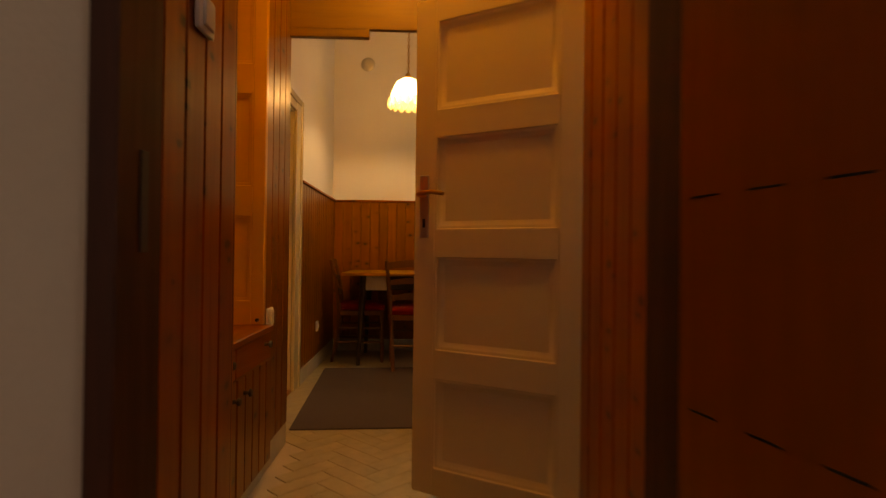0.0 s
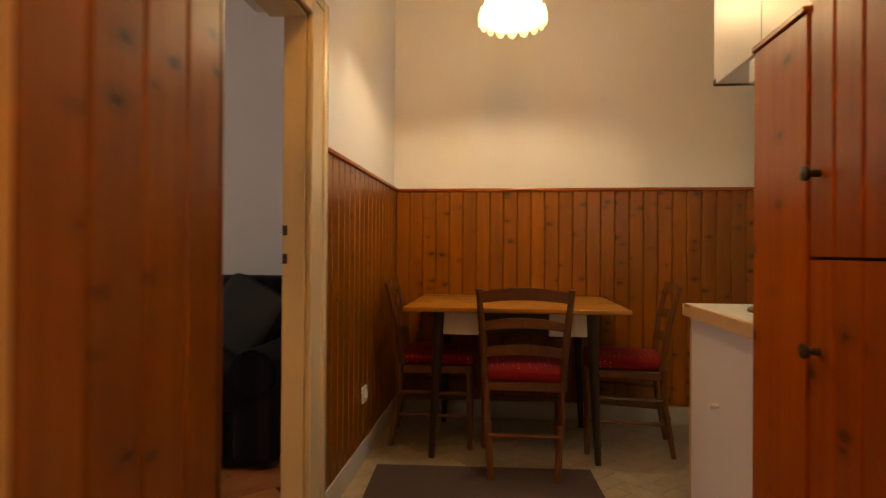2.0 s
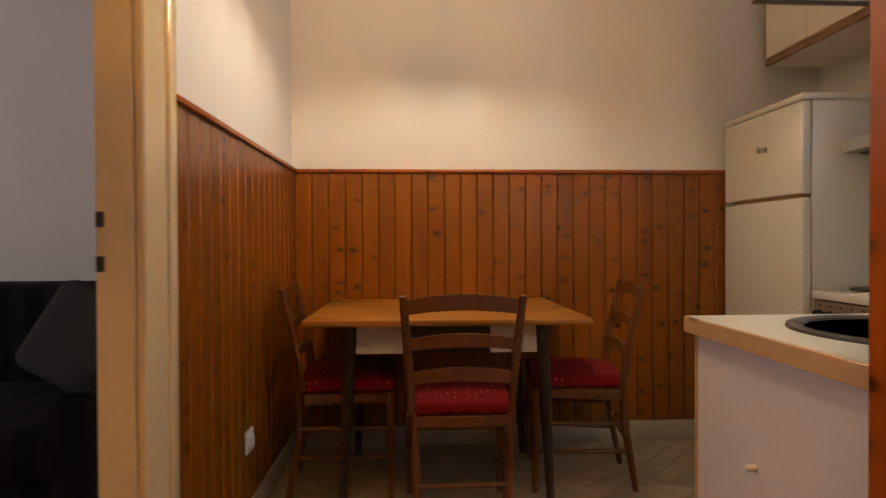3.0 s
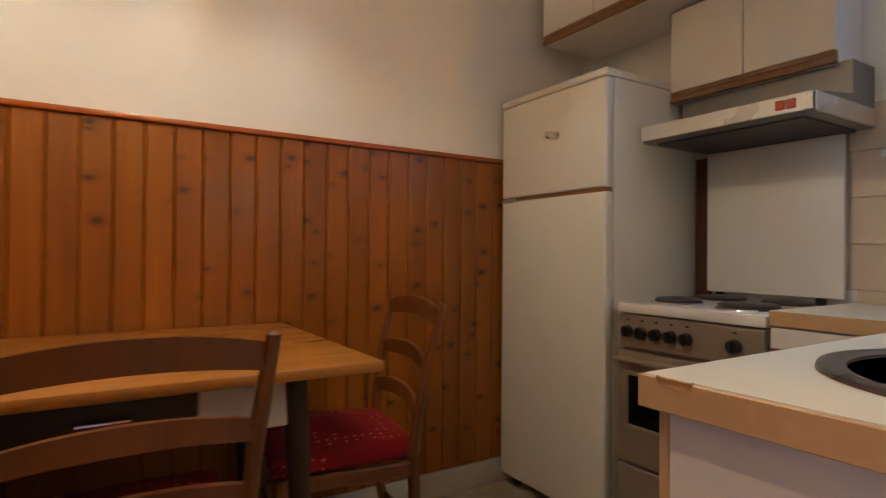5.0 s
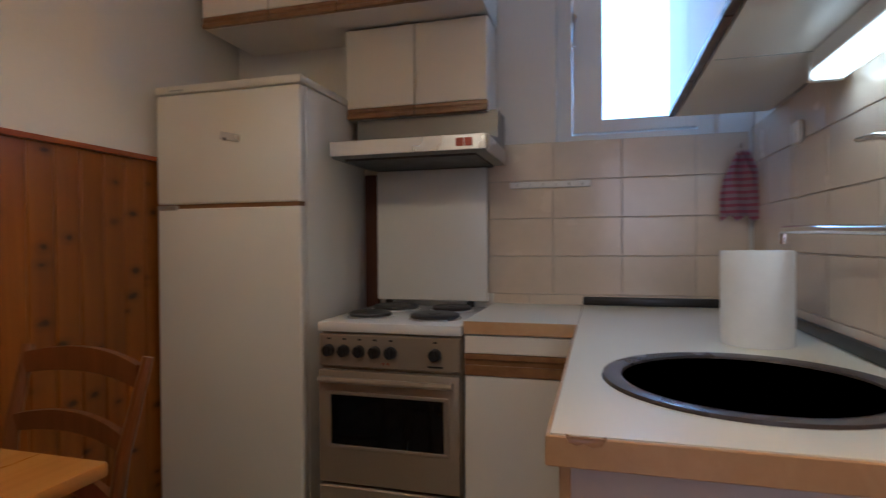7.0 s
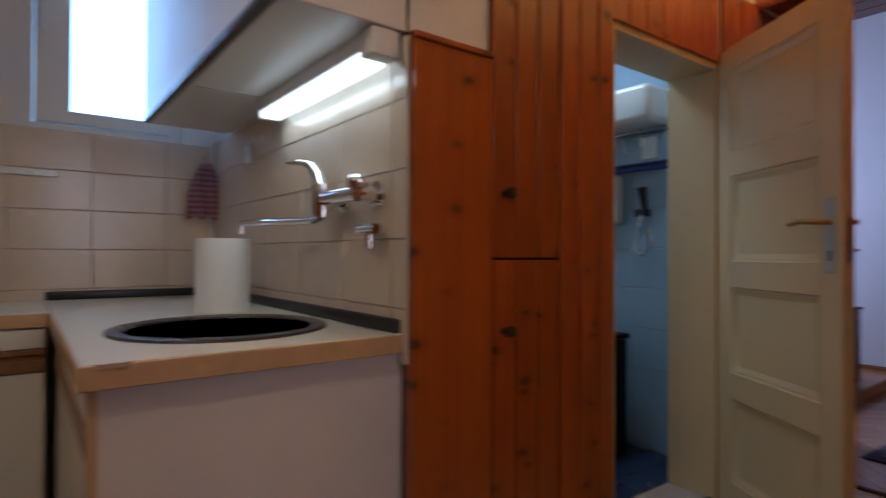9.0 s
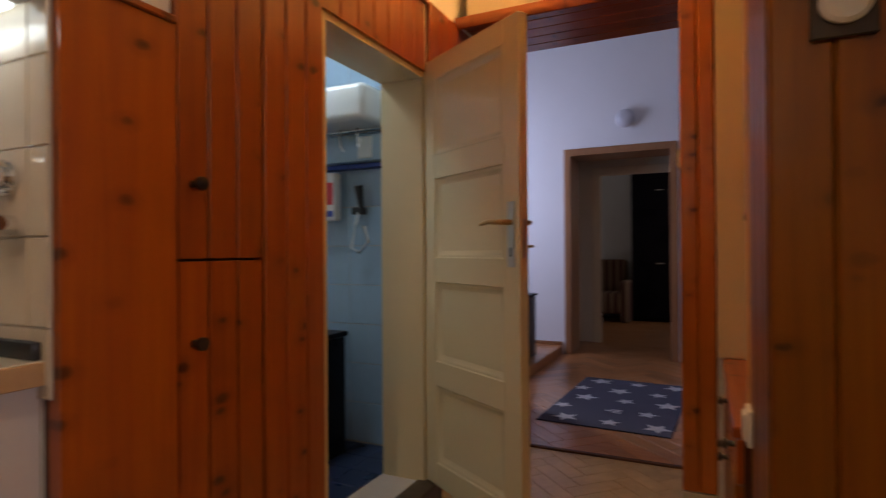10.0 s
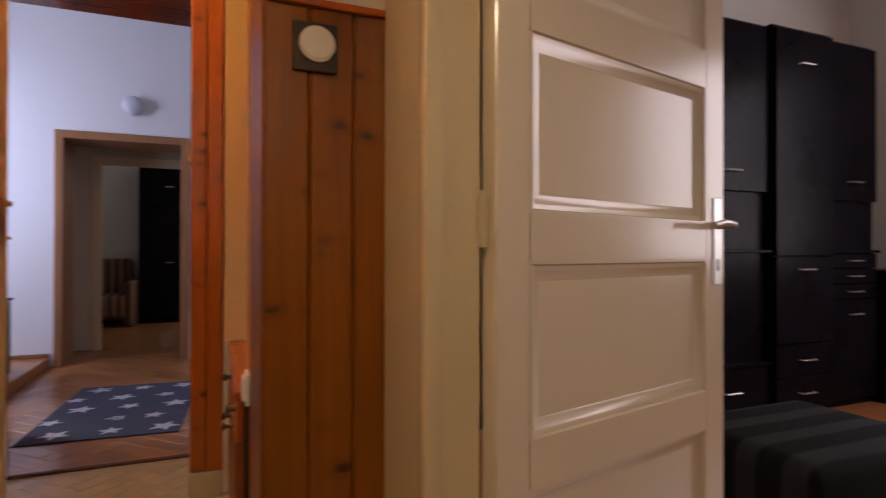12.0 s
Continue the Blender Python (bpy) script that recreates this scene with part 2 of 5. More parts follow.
BLACK = plain("black_plastic", (0.018, 0.017, 0.017), 0.35, 0.2, 80, 5, 0.0003)
HOOD_GREY = plain("dull_grey_hood_metal", (0.24, 0.23, 0.215), 0.4, 0.08, 120, 4, 0.0003, metal=0.5)
IRON = plain("cast_iron_hotplate", (0.045, 0.04, 0.038), 0.5, 0.25, 90, 12, 0.0008)
SINK = plain("dark_brown_sink", (0.065, 0.050, 0.042), 0.3, 0.15, 400, 5, 0.0003)
OVEN_GLASS = plain("black_oven_glass", (0.006, 0.006, 0.006), 0.06, 0.1, 10, 3, 0.0)
DARK_LAM = plain("black_brown_laminate", (0.006, 0.005, 0.008), 0.3, 0.2, 90, 3, 0.0002)
PLASTIC = plain("white_plastic", (0.80, 0.77, 0.72), 0.35, 0.03, 90, 5, 0.0002)
RED_LAMP = glow("red_switch", (1.0, 0.16, 0.03), 0.04, (0.30, 0.04, 0.015))
PAPER = plain("kitchen_paper", (0.86, 0.86, 0.84), 0.95, 0.03, 160, 30, 0.002)
RED_SEAT = woven("red_upholstery", (0.24, 0.008, 0.010), dots=(0.62, 0.22, 0.12))
COAT_RED = woven("red_quilted_cloth", (0.58, 0.010, 0.006), rough=0.6)
COAT_DARK = woven("dark_lining", (0.03, 0.010, 0.012))
RUG = woven("grey_brown_rug", (0.095, 0.062, 0.052), stripes=((0.07, 0.045, 0.038), 60, "X"))
MAT_CLOTH = woven("slate_doormat", (0.06, 0.058, 0.095))
STAR_CLOTH = woven("pale_star_cloth", (0.62, 0.60, 0.62))
SOFA_CLOTH = woven("charcoal_upholstery", (0.007, 0.0065, 0.009), stripes=((0.014, 0.013, 0.016), 2.2, "X"))
POUF_CLOTH = woven("grey_striped_upholstery", (0.018, 0.019, 0.019), stripes=((0.045, 0.047, 0.047), 2.0, "Y"))
BROWN_CLOTH = woven("brown_armchair_cloth", (0.10, 0.035, 0.025), stripes=((0.26, 0.16, 0.10), 3, "X"))
TOWEL = woven("red_white_checked_towel", (0.55, 0.40, 0.47), stripes=((0.48, 0.14, 0.22), 14, "Z"))
BLUE = plain("blue_plastic", (0.03, 0.06, 0.28), 0.4, 0.1)
RED = plain("red_print", (0.62, 0.05, 0.06), 0.5, 0.1)
SHADE = glow("lit_lamp_shade", (1.0, 0.80, 0.48), 4.5, (0.9, 0.85, 0.72))


def opal_shade(name, colour, strength, scatter):
    """Thin lit glass: lets part of the bulb's light straight through and scatters the rest."""
    m, t, p = shader(name)
    out = t.nodes["Material Output"]
    tr, tl, em = t.nodes.new("ShaderNodeBsdfTransparent"), t.nodes.new("ShaderNodeBsdfTranslucent"), t.nodes.new("ShaderNodeEmission")
    tr.inputs["Color"].default_value = (1.0, 0.94, 0.82, 1)
    tl.inputs["Color"].default_value = (0.9, 0.8, 0.6, 1)
    em.inputs["Color"].default_value, em.inputs["Strength"].default_value = (*colour, 1), strength
    a, b = t.nodes.new("ShaderNodeMixShader"), t.nodes.new("ShaderNodeAddShader")
    a.inputs[0].default_value = scatter
    wire(t, tr.outputs[0], a.inputs[1]), wire(t, tl.outputs[0], a.inputs[2])
    wire(t, a.outputs[0], b.inputs[0]), wire(t, em.outputs[0], b.inputs[1])
    wire(t, b.outputs[0], out.inputs["Surface"])
    return m


PENDANT_GLASS = opal_shade("pendant_glass", (1.0, 0.80, 0.48), 2.6, 0.92)
SHADE_FRILL = opal_shade("amber_lit_frill", (1.0, 0.66, 0.25), 1.5, 0.35)
TUBE = glow("fluorescent_tube", (0.90, 1.0, 0.95), 3.2)
BATH_LIGHT = glow("bathroom_lamp_glass", (0.9, 0.96, 1.0), 5.0)
SKY_PANE = glow("bright_sky", (0.36, 0.68, 1.0), 1.7)
GLASS = clear_glass("window_glass")
for m, level in ((DARK_LAM, 0.06), (SOFA_CLOTH, 0.08), (POUF_CLOTH, 0.1), (RED_SEAT, 0.2)):
    m.node_tree.nodes["Principled BSDF"].inputs["Specular IOR Level"].default_value = level
LAMP_WHITE = plain("opal_glass", (0.60, 0.60, 0.66), 0.2, 0.02, 40, 3, 0.0)

# ---- mesh helpers ----


def box(bm, x0, x1, y0, y1, z0, z1, bev=0.0, seg=1):
    r = bmesh.ops.create_cube(bm, size=1)
    vs = r["verts"]
    for v in vs:
        v.co = Vector((x0 + (v.co.x + 0.5) * (x1 - x0), y0 + (v.co.y + 0.5) * (y1 - y0), z0 + (v.co.z + 0.5) * (z1 - z0)))
    if bev:
        es = {e for v in vs for e in v.link_edges}
        bmesh.ops.bevel(bm, geom=list(es), offset=bev, segments=seg, affect="EDGES", profile=0.5)
    return bm


def boxm(*a, **k):
    return box(bmesh.new(), *a, **k)


def cyl(bm, a, b, r0, r1=None, n=16, bev=0.0):
    a, b = Vector(a), Vector(b)
    m = Matrix.Translation((a + b) / 2) @ (b - a).to_track_quat("Z", "Y").to_matrix().to_4x4()
    r = bmesh.ops.create_cone(bm, cap_ends=True, segments=n, radius1=r0, radius2=r0 if r1 is None else r1, depth=(b - a).length, matrix=m)
    if bev:
        caps = [f for f in {f for v in r["verts"] for f in v.link_faces} if len(f.verts) > 4]
        bmesh.ops.bevel(bm, geom=list({e for f in caps for e in f.edges}), offset=bev, segments=2, affect="EDGES")
    return bm


def lathe(bm, at, profile, n=28):
    """Turns (radius, height) pairs about a vertical axis."""
    rings = []
    for r, z in profile:
        rings.append([bm.verts.new((at[0] + r * math.cos(2 * math.pi * k / n), at[1] + r * math.sin(2 * math.pi * k / n), at[2] + z)) for k in range(n)])
    for p, q in zip(rings, rings[1:]):
        for k in range(n):
            bm.faces.new((p[k], p[(k + 1) % n], q[(k + 1) % n], q[k]))
    for ring in (rings[0], rings[-1]):
        if (ring[0].co - ring[n // 2].co).length > 1e-5:
            bm.faces.new(ring)
    bmesh.ops.recalc_face_normals(bm, faces=bm.faces)
    return bm


def tube(bm, pts, r, n=10, flat=1.0):
    """A round bar along points; flat squeezes it across."""
    pts = [Vector(p) for p in pts]
    rings = []
    for i, p in enumerate(pts):
        d = (pts[min(i + 1, len(pts) - 1)] - pts[max(i - 1, 0)]).normalized()
        u = d.cross(Vector((0, 0, 1)))
        u = (u if u.length > 0.01 else Vector((1, 0, 0))).normalized()
        w = u.cross(d)
        rr = r[i] if isinstance(r, (list, tuple)) else r
        rings.append([bm.verts.new(p + rr * (math.cos(2 * math.pi * k / n) * u + flat * math.sin(2 * math.pi * k / n) * w)) for k in range(n)])
    for p, q in zip(rings, rings[1:]):
        for k in range(n):
            bm.faces.new((p[k], p[(k + 1) % n], q[(k + 1) % n], q[k]))
    bm.faces.new(rings[0]), bm.faces.new(rings[-1])
    bmesh.ops.recalc_face_normals(bm, faces=bm.faces)
    return bm


def smooth(me, angle=35):
    me.polygons.foreach_set("use_smooth", [True] * len(me.polygons))
    me.set_sharp_from_angle(angle=radians(angle))


def part(name, bm, material, parent=None, label=""):
    me = bpy.data.meshes.new(name)
    bm.to_mesh(me)
    bm.free()
    me.materials.append(material)
    smooth(me)
    ob = new(name, me)
    ob.parent = parent
    if label:
        ob["label"] = label
    return ob


def thing(name, m, label, category, group="", kind=""):
    ob = new(name)
    ob.empty_display_size = 0.1
    ob.matrix_world = m
    return tagged(ob, label, category, group, kind)


def structure(name, bm, material, label=""):
    return tagged(part(name, bm, material), label, name.split("_")[0], kind="structure")


ORIGIN = pose(0, 0, 0)
H = 3.2  # ceiling

# ---- structure: floors, ceilings, walls ----
structure("ground_under_house", boxm(-5.2, 3.2, -5.6, 6.2, -0.30, -0.03), GROUT, "grey screed under the floors")
floor_kitchen = structure("floor_kitchen", boxm(-0.55, 2.6, 1.14, 5.62, -0.03, -0.004), GROUT, "beige marbled herringbone kitchen floor with fine joints")
floor_hall = structure("floor_hall", boxm(-1.2, 2.6, -5.2, 1.14, -0.03, -0.004), DARK_FRAME, "reddish oak herringbone parquet in the hall")
floor_living = structure("floor_living_room", boxm(-4.8, -0.55, 1.2, 5.62, -0.03, -0.004), DARK_FRAME, "brown parquet of the living room")
structure("ceiling", boxm(-5.0, 2.9, -5.3, 5.8, H, H + 0.2), CEILING, "plain white plaster ceiling")
structure("wall_north", boxm(-5.0, 2.9, 5.585, 5.8, 0, H), PLASTER, "white plaster wall behind the dining table")

# left wall with the living room doorway
bm = boxm(-0.38, -0.30, 4.0, 5.585, 0, H)
box(bm, -0.50, -0.30, 2.93, 4.0, 1.90, H)
box(bm, -0.50, -0.30, 1.30, 2.93, 0, H)
structure("wall_west", bm, PLASTER, "white plaster wall between kitchen and living room")
# right wall with the kitchen window
bm = boxm(2.52, 2.72, 4.15, 5.585, 0, H)
box(bm, 2.52, 2.72, 3.57, 4.15, 0, 1.49)
box(bm, 2.52, 2.72, 3.57, 4.15, 2.75, H)
box(bm, 2.52, 2.72, 1.5, 3.57, 0, H)
structure("wall_east", bm, PLASTER, "white plaster outer wall with a small window")
# wall behind the sink and bathroom walls
structure("wall_sink", boxm(1.03, 2.52, 3.32, 3.452, 0, H), PLASTER, "tiled wall behind the sink")
bm = boxm(1.09, 1.28, 1.66, 1.93, 0, H)
box(bm, 1.09, 1.28, 2.62, 3.32, 0, H)
box(bm, 1.09, 1.28, 1.93, 2.62, 1.79, H)
structure("wall_bathroom", bm, PLASTER, "white wall with the bathroom doorway")
structure("wall_bathroom_back", boxm(1.09, 2.52, 1.50, 1.655, 0, H), GROUT, "bathroom wall under pale blue tiles")
structure("floor_bathroom", boxm(1.12, 2.52, 1.655, 3.32, 0.0, 0.08), GROUT, "raised bathroom floor")
structure("ceiling_bathroom", boxm(1.28, 2.52, 1.655, 3.32, 2.4, 2.5), CEILING, "low white bathroom ceiling")
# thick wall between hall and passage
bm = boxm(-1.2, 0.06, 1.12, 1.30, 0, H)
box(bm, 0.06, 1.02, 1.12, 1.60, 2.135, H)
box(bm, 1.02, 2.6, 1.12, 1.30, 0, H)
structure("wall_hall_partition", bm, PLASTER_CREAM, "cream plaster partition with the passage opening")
structure("wall_passage_east", boxm(1.075, 1.09, 1.30, 1.93, 0, H), PLASTER, "plaster behind the pine lining")
# hall and far room
bm = boxm(1.30, 2.6, -2.0, -1.6, 0, H)
box(bm, -1.2, 0.24, -2.0, -1.6, 0, H)
box(bm, 0.24, 1.30, -2.0, -1.6, 2.06, H)
structure("wall_south", bm, PLASTER_HALL, "white hall wall with a framed doorway")
structure("wall_hall_west", boxm(-1.4, -1.2, -5.3, 1.30, 0, H), PLASTER_HALL, "white wall of the hall")
# the opening in this unseen wall is added for the hall daylight lamp
bm = boxm(2.6, 2.8, -5.3, -1.0, 0, H)
box(bm, 2.6, 2.8, 0.2, 1.5, 0, H)
box(bm, 2.6, 2.8, -1.0, 0.2, 0, 0.9)
box(bm, 2.6, 2.8, -1.0, 0.2, 2.5, H)
structure("wall_hall_east", bm, PLASTER_HALL, "white hall wall with an unseen opening added for daylight")
structure("wall_far_room", boxm(-1.2, 2.6, -5.3, -5.1, 0, H), PLASTER_HALL, "white end wall of the far room")
# living room shell
# the opening in this unseen west wall is added for the living room lamp
bm = boxm(-4.8, -4.6, 1.2, 2.7, 0, H)
box(bm, -4.8, -4.6, 4.5, 5.585, 0, H)
box(bm, -4.8, -4.6, 2.7, 4.5, 0, 0.85)
box(bm, -4.8, -4.6, 2.7, 4.5, 2.6, H)
structure("wall_living_west", bm, PLASTER, "white living room wall with an unseen wide opening added for daylight")
structure("wall_living_south", boxm(-4.8, -0.50, 1.1, 1.30, 0, H), PLASTER, "white wall behind the dark wall unit")


def window(name, m, w, h, label, panes=1):
    """A frame with sashes in the local xz plane, outside towards +y."""
    win = thing(name, m, label, "window", kind="structure")
    bm = boxm(0, 0.06, -0.03, 0.05, 0, h)
    box(bm, w - 0.06, w, -0.03, 0.05, 0, h)
    box(bm, 0.06, w - 0.06, -0.03, 0.05, 0, 0.045)
    box(bm, 0.06, w - 0.06, -0.03, 0.05, h - 0.045, h)
    part("window_frame", bm, PLASTIC, win)
    pw = (w - 0.12) / panes
    for k in range(panes):
        a, b = 0.06 + k * pw + 0.003, 0.06 + (k + 1) * pw - 0.003
        bm = boxm(a, a + 0.116, -0.045, 0.02, 0.05, h - 0.05, bev=0.004)
        box(bm, b - 0.05, b, -0.045, 0.02, 0.05, h - 0.05, bev=0.004)
        box(bm, a + 0.114, b - 0.05, -0.045, 0.02, 0.05, 0.10, bev=0.004)
        box(bm, a + 0.114, b - 0.05, -0.045, 0.02, h - 0.10, h - 0.05, bev=0.004)
        sash = part("sash", bm, PLASTIC, win)
        pane = part("pane", boxm(a + 0.110, b - 0.05, -0.01, -0.004, 0.10, h - 0.10), GLASS, sash)
        pane.visible_shadow = False
    return win


# the kitchen window sits deep in its reveal; beyond it only bright sky shows
win = window("window_1", pose(2.61, 4.152, 1.488, 0, 0, -90), 0.584, 1.24, "small white framed kitchen window with bright sky behind")
part("handle", tube(bmesh.new(), [(0.07, -0.05, 0.50), (0.07, -0.085, 0.50), (0.07, -0.085, 0.38)], 0.009), PLASTIC, win)
part("window_sill", boxm(-0.01, 0.55, -0.09, -0.03, -0.012, 0.0, bev=0.003), PLASTIC, win)
# two added windows, never in view, that justify the daylight area lamps
window("window_2", pose(2.70, 0.2, 0.9, 0, 0, -90), 1.2, 1.6, "unseen white hall window added to hold the daylight lamp", 2)
window("window_3", pose(-4.70, 2.7, 0.85, 0, 0, 90), 1.8, 1.75, "unseen wide living room window added to hold the daylight lamp", 2)
structure("backdrop_sky", boxm(3.3, 3.34, 2.2, 5.4, 0.2, 4.6), SKY_PANE, "bright overcast sky outside the window")

# ---- pine boards ----
BOARD = {}
BOARD_W = 0.086


def board_mesh(w, h, material, t=0.014):
    key = (round(w, 4), round(h, 4), material.name)
    if key not in BOARD:
        c = 0.0055
        prof = [(0, 0), (0, -t + c), (c, -t), (w - c, -t), (w, -t + c), (w, 0)]
        me = bpy.data.meshes.new("board")
        n = len(prof)
        verts = [(x, y, z) for z in (0, h) for x, y in prof]
        faces = [(k, k + 1, n + k + 1, n + k) for k in range(n - 1)] + [tuple(range(n - 1, -1, -1)), tuple(range(n, 2 * n))]
        me.from_pydata(verts, [], faces)
        me.materials.append(material)
        BOARD[key] = me
    return BOARD[key]


def boards(name, m, length, h, material, label, w=BOARD_W, gap=0.0012):
    """Upright matchboards side by side along local x, facing local -y, as parts of one lining."""
    lining = thing(name, m, label, "wall panelling", kind="structure")
    n = max(1, round(length / w))
    pw = length / n
    part("backing", boxm(0, length, -0.004, 0.0, 0, h), DARK_FRAME, lining)
    for k in range(n):
        b = new("board", board_mesh(pw - gap, h, material))
        b.parent = lining
        b.location = (k * pw + gap / 2, -0.004, 0)
    return lining


def rail(name, a, b, z0, z1, depth, material, normal, label):
    """A straight trim from a to b (xy), standing out along normal."""
    nx, ny = normal
    xs, ys = sorted((a[0], b[0], a[0] + nx * depth, b[0] + nx * depth)), sorted((a[1], b[1], a[1] + ny * depth, b[1] + ny * depth))
    return structure(name, boxm(xs[0], xs[-1], ys[0], ys[-1], z0, z1, bev=0.004, seg=2), material, label)


WZ = 1.415
boards("trim_wainscot_north", pose(-0.28, 5.58, 0.11), 2.72, WZ - 0.11, PINE, "varnished knotty pine wainscot behind the dining table")
boards("trim_wainscot_west", pose(-0.296, 4.13, 0.11, 0, 0, 90), 1.445, WZ - 0.11, PINE, "varnished knotty pine wainscot beside the doorway")
rail("trim_wainscot_cap_north", (-0.28, 5.58), (2.45, 5.58), WZ, WZ + 0.018, 0.032, PINE_X, (0, -1), "pine capping rail")
rail("trim_wainscot_cap_west", (-0.296, 4.13), (-0.296, 5.545), WZ, WZ + 0.018, 0.032, PINE_Y, (1, 0), "pine capping rail")
rail("baseboard_north", (-0.28, 5.58), (2.5, 5.58), 0, 0.105, 0.022, STONE, (0, -1), "pale stone skirting")
rail("baseboard_west", (-0.296, 4.13), (-0.296, 5.556), 0, 0.105, 0.022, STONE, (1, 0), "pale stone skirting")

# block beside the living room doorway: long face to the passage, short face with a vent
structure("wall_block_core", boxm(-0.30, -0.100, 2.575, 2.93, 0, 2.2), PLASTER, "core of the pine clad block")
boards("trim_block_passage", pose(-0.098, 2.56, 0.11, 0, 0, 90), 0.40, 2.07, PINE, "varnished pine boards beside the coat niche", 0.1)
boards("trim_block_kitchen", pose(-0.082, 2.962, 0.11, 0, 0, 180), 0.270, 1.39, PINE, "varnished pine boards with a round vent", 0.09)
rail("trim_block_cap", (-0.36, 2.960), (-0.082, 2.960), 1.50, 1.516, 0.032, PINE_X, (0, 1), "pine capping rail over the boards")
rail("baseboard_block", (-0.098, 2.56), (-0.098, 2.965), 0, 0.105, 0.016, STONE, (1, 0), "pale stone skirting")
structure("wall_block_fill", boxm(-0.36, -0.098, 2.93, 2.960, 0, 2.2), PLASTER, "white plaster above the boards")

# coat niche end near the hall
structure("wall_niche_core", boxm(-0.30, 0.080, 1.301, 1.640, 0, 2.3), PLASTER, "core of the pine clad pier")
boards("trim_pier_passage", pose(0.082, 1.258, 0.11, 0, 0, 90), 0.39, 2.02, PINE_RED, "red-brown varnished pine boards by the opening", 0.098)
# pier end takes the brighter pine in place of the lamps' light on it
boards("trim_pier_end", pose(0.100, 1.642, 0.11, 0, 0, 180), 0.125, 2.02, PINE_POST_LIT, "orange varnished pine post with lamplight put into its colour", 0.0625)
rail("baseboard_pier", (0.082, 1.258), (0.082, 1.65), 0, 0.105, 0.022, STONE, (1, 0), "pale stone skirting")
rail("baseboard_pier_end", (-0.025, 1.642), (0.104, 1.642), 0, 0.105, 0.022, STONE, (0, 1), "pale stone skirting")
boards("trim_niche_back", pose(-0.298, 1.66, 0.64, 0, 0, 90), 0.90, 1.55, PINE_RED, "red-brown pine boards at the back of the coat niche")
structure("ceiling_niche", boxm(-0.30, -0.04, 1.64, 2.57, 2.19, 2.3), PLASTER, "top of the coat niche")

# right side of the passage
boards("trim_passage_east", pose(1.073, 1.925, 0.0, 0, 0, -90), 0.62, 2.10, PINE_RED, "red-brown varnished pine boards beside the hall door", 0.103)
boards("trim_bathroom_header", pose(1.088, 2.735, 1.80, 0, 0, -90), 0.80, 0.285, PINE_CUPBOARD, "varnished pine boards over the bathroom door", 0.1)
rail("trim_header_cap", (1.088, 1.93), (1.088, 2.735), 2.085, 2.103, 0.034, PINE_Y, (-1, 0), "pine capping rail")
# lined opening to the hall
structure("wall_pier_fill", boxm(0.0605, 0.080, 1.25, 1.30, 0, 2.135), PLASTER, "plaster edge behind the pine boards")
bm = boxm(0.06, 0.106, 1.10, 1.249, 0, 2.135, bev=0.004)
jamb = structure("door_frame_hall", bm, DARK_FRAME, "dark stained door frame of the hall opening")
part("strike_plate", boxm(0.106, 0.109, 1.17, 1.195, 0.93, 1.10, bev=0.001), IRON, jamb, "worn grey metal strike plate")
# dark-coloured post drawn for the shaded gap between pine lining and door leaf
structure("door_frame_hall_right", boxm(1.005, 1.07, 1.092, 1.3, 0, 2.135, bev=0.004), DARK_FRAME, "dark post standing in for the shaded gap beside the hall door")
lining = thing("trim_soffit", ORIGIN, "dark red pine planks under the lintel", "wall panelling", kind="structure")
for k in range(5):
    me = boxm(0.106, 1.055, 1.115 + k * 0.1, 1.212 + k * 0.1, 2.112, 2.130, bev=0.003)
    part("plank", me, PINE_X, lining)
rail("trim_lintel_edge", (0.09, 1.615), (1.07, 1.615), 2.085, 2.14, 0.02, PINE_X, (0, 1), "orange pine edge trim of the lintel")
# pelmet board across the passage
bm = boxm(-0.084, 1.0, 2.93, 2.955, 2.012, 2.19, bev=0.003)
box(bm, -0.084, 0.30, 2.925, 2.96, 1.972, 2.012, bev=0.003)
structure("trim_pelmet", bm, PELMET, "brown wooden pelmet board across the passage")

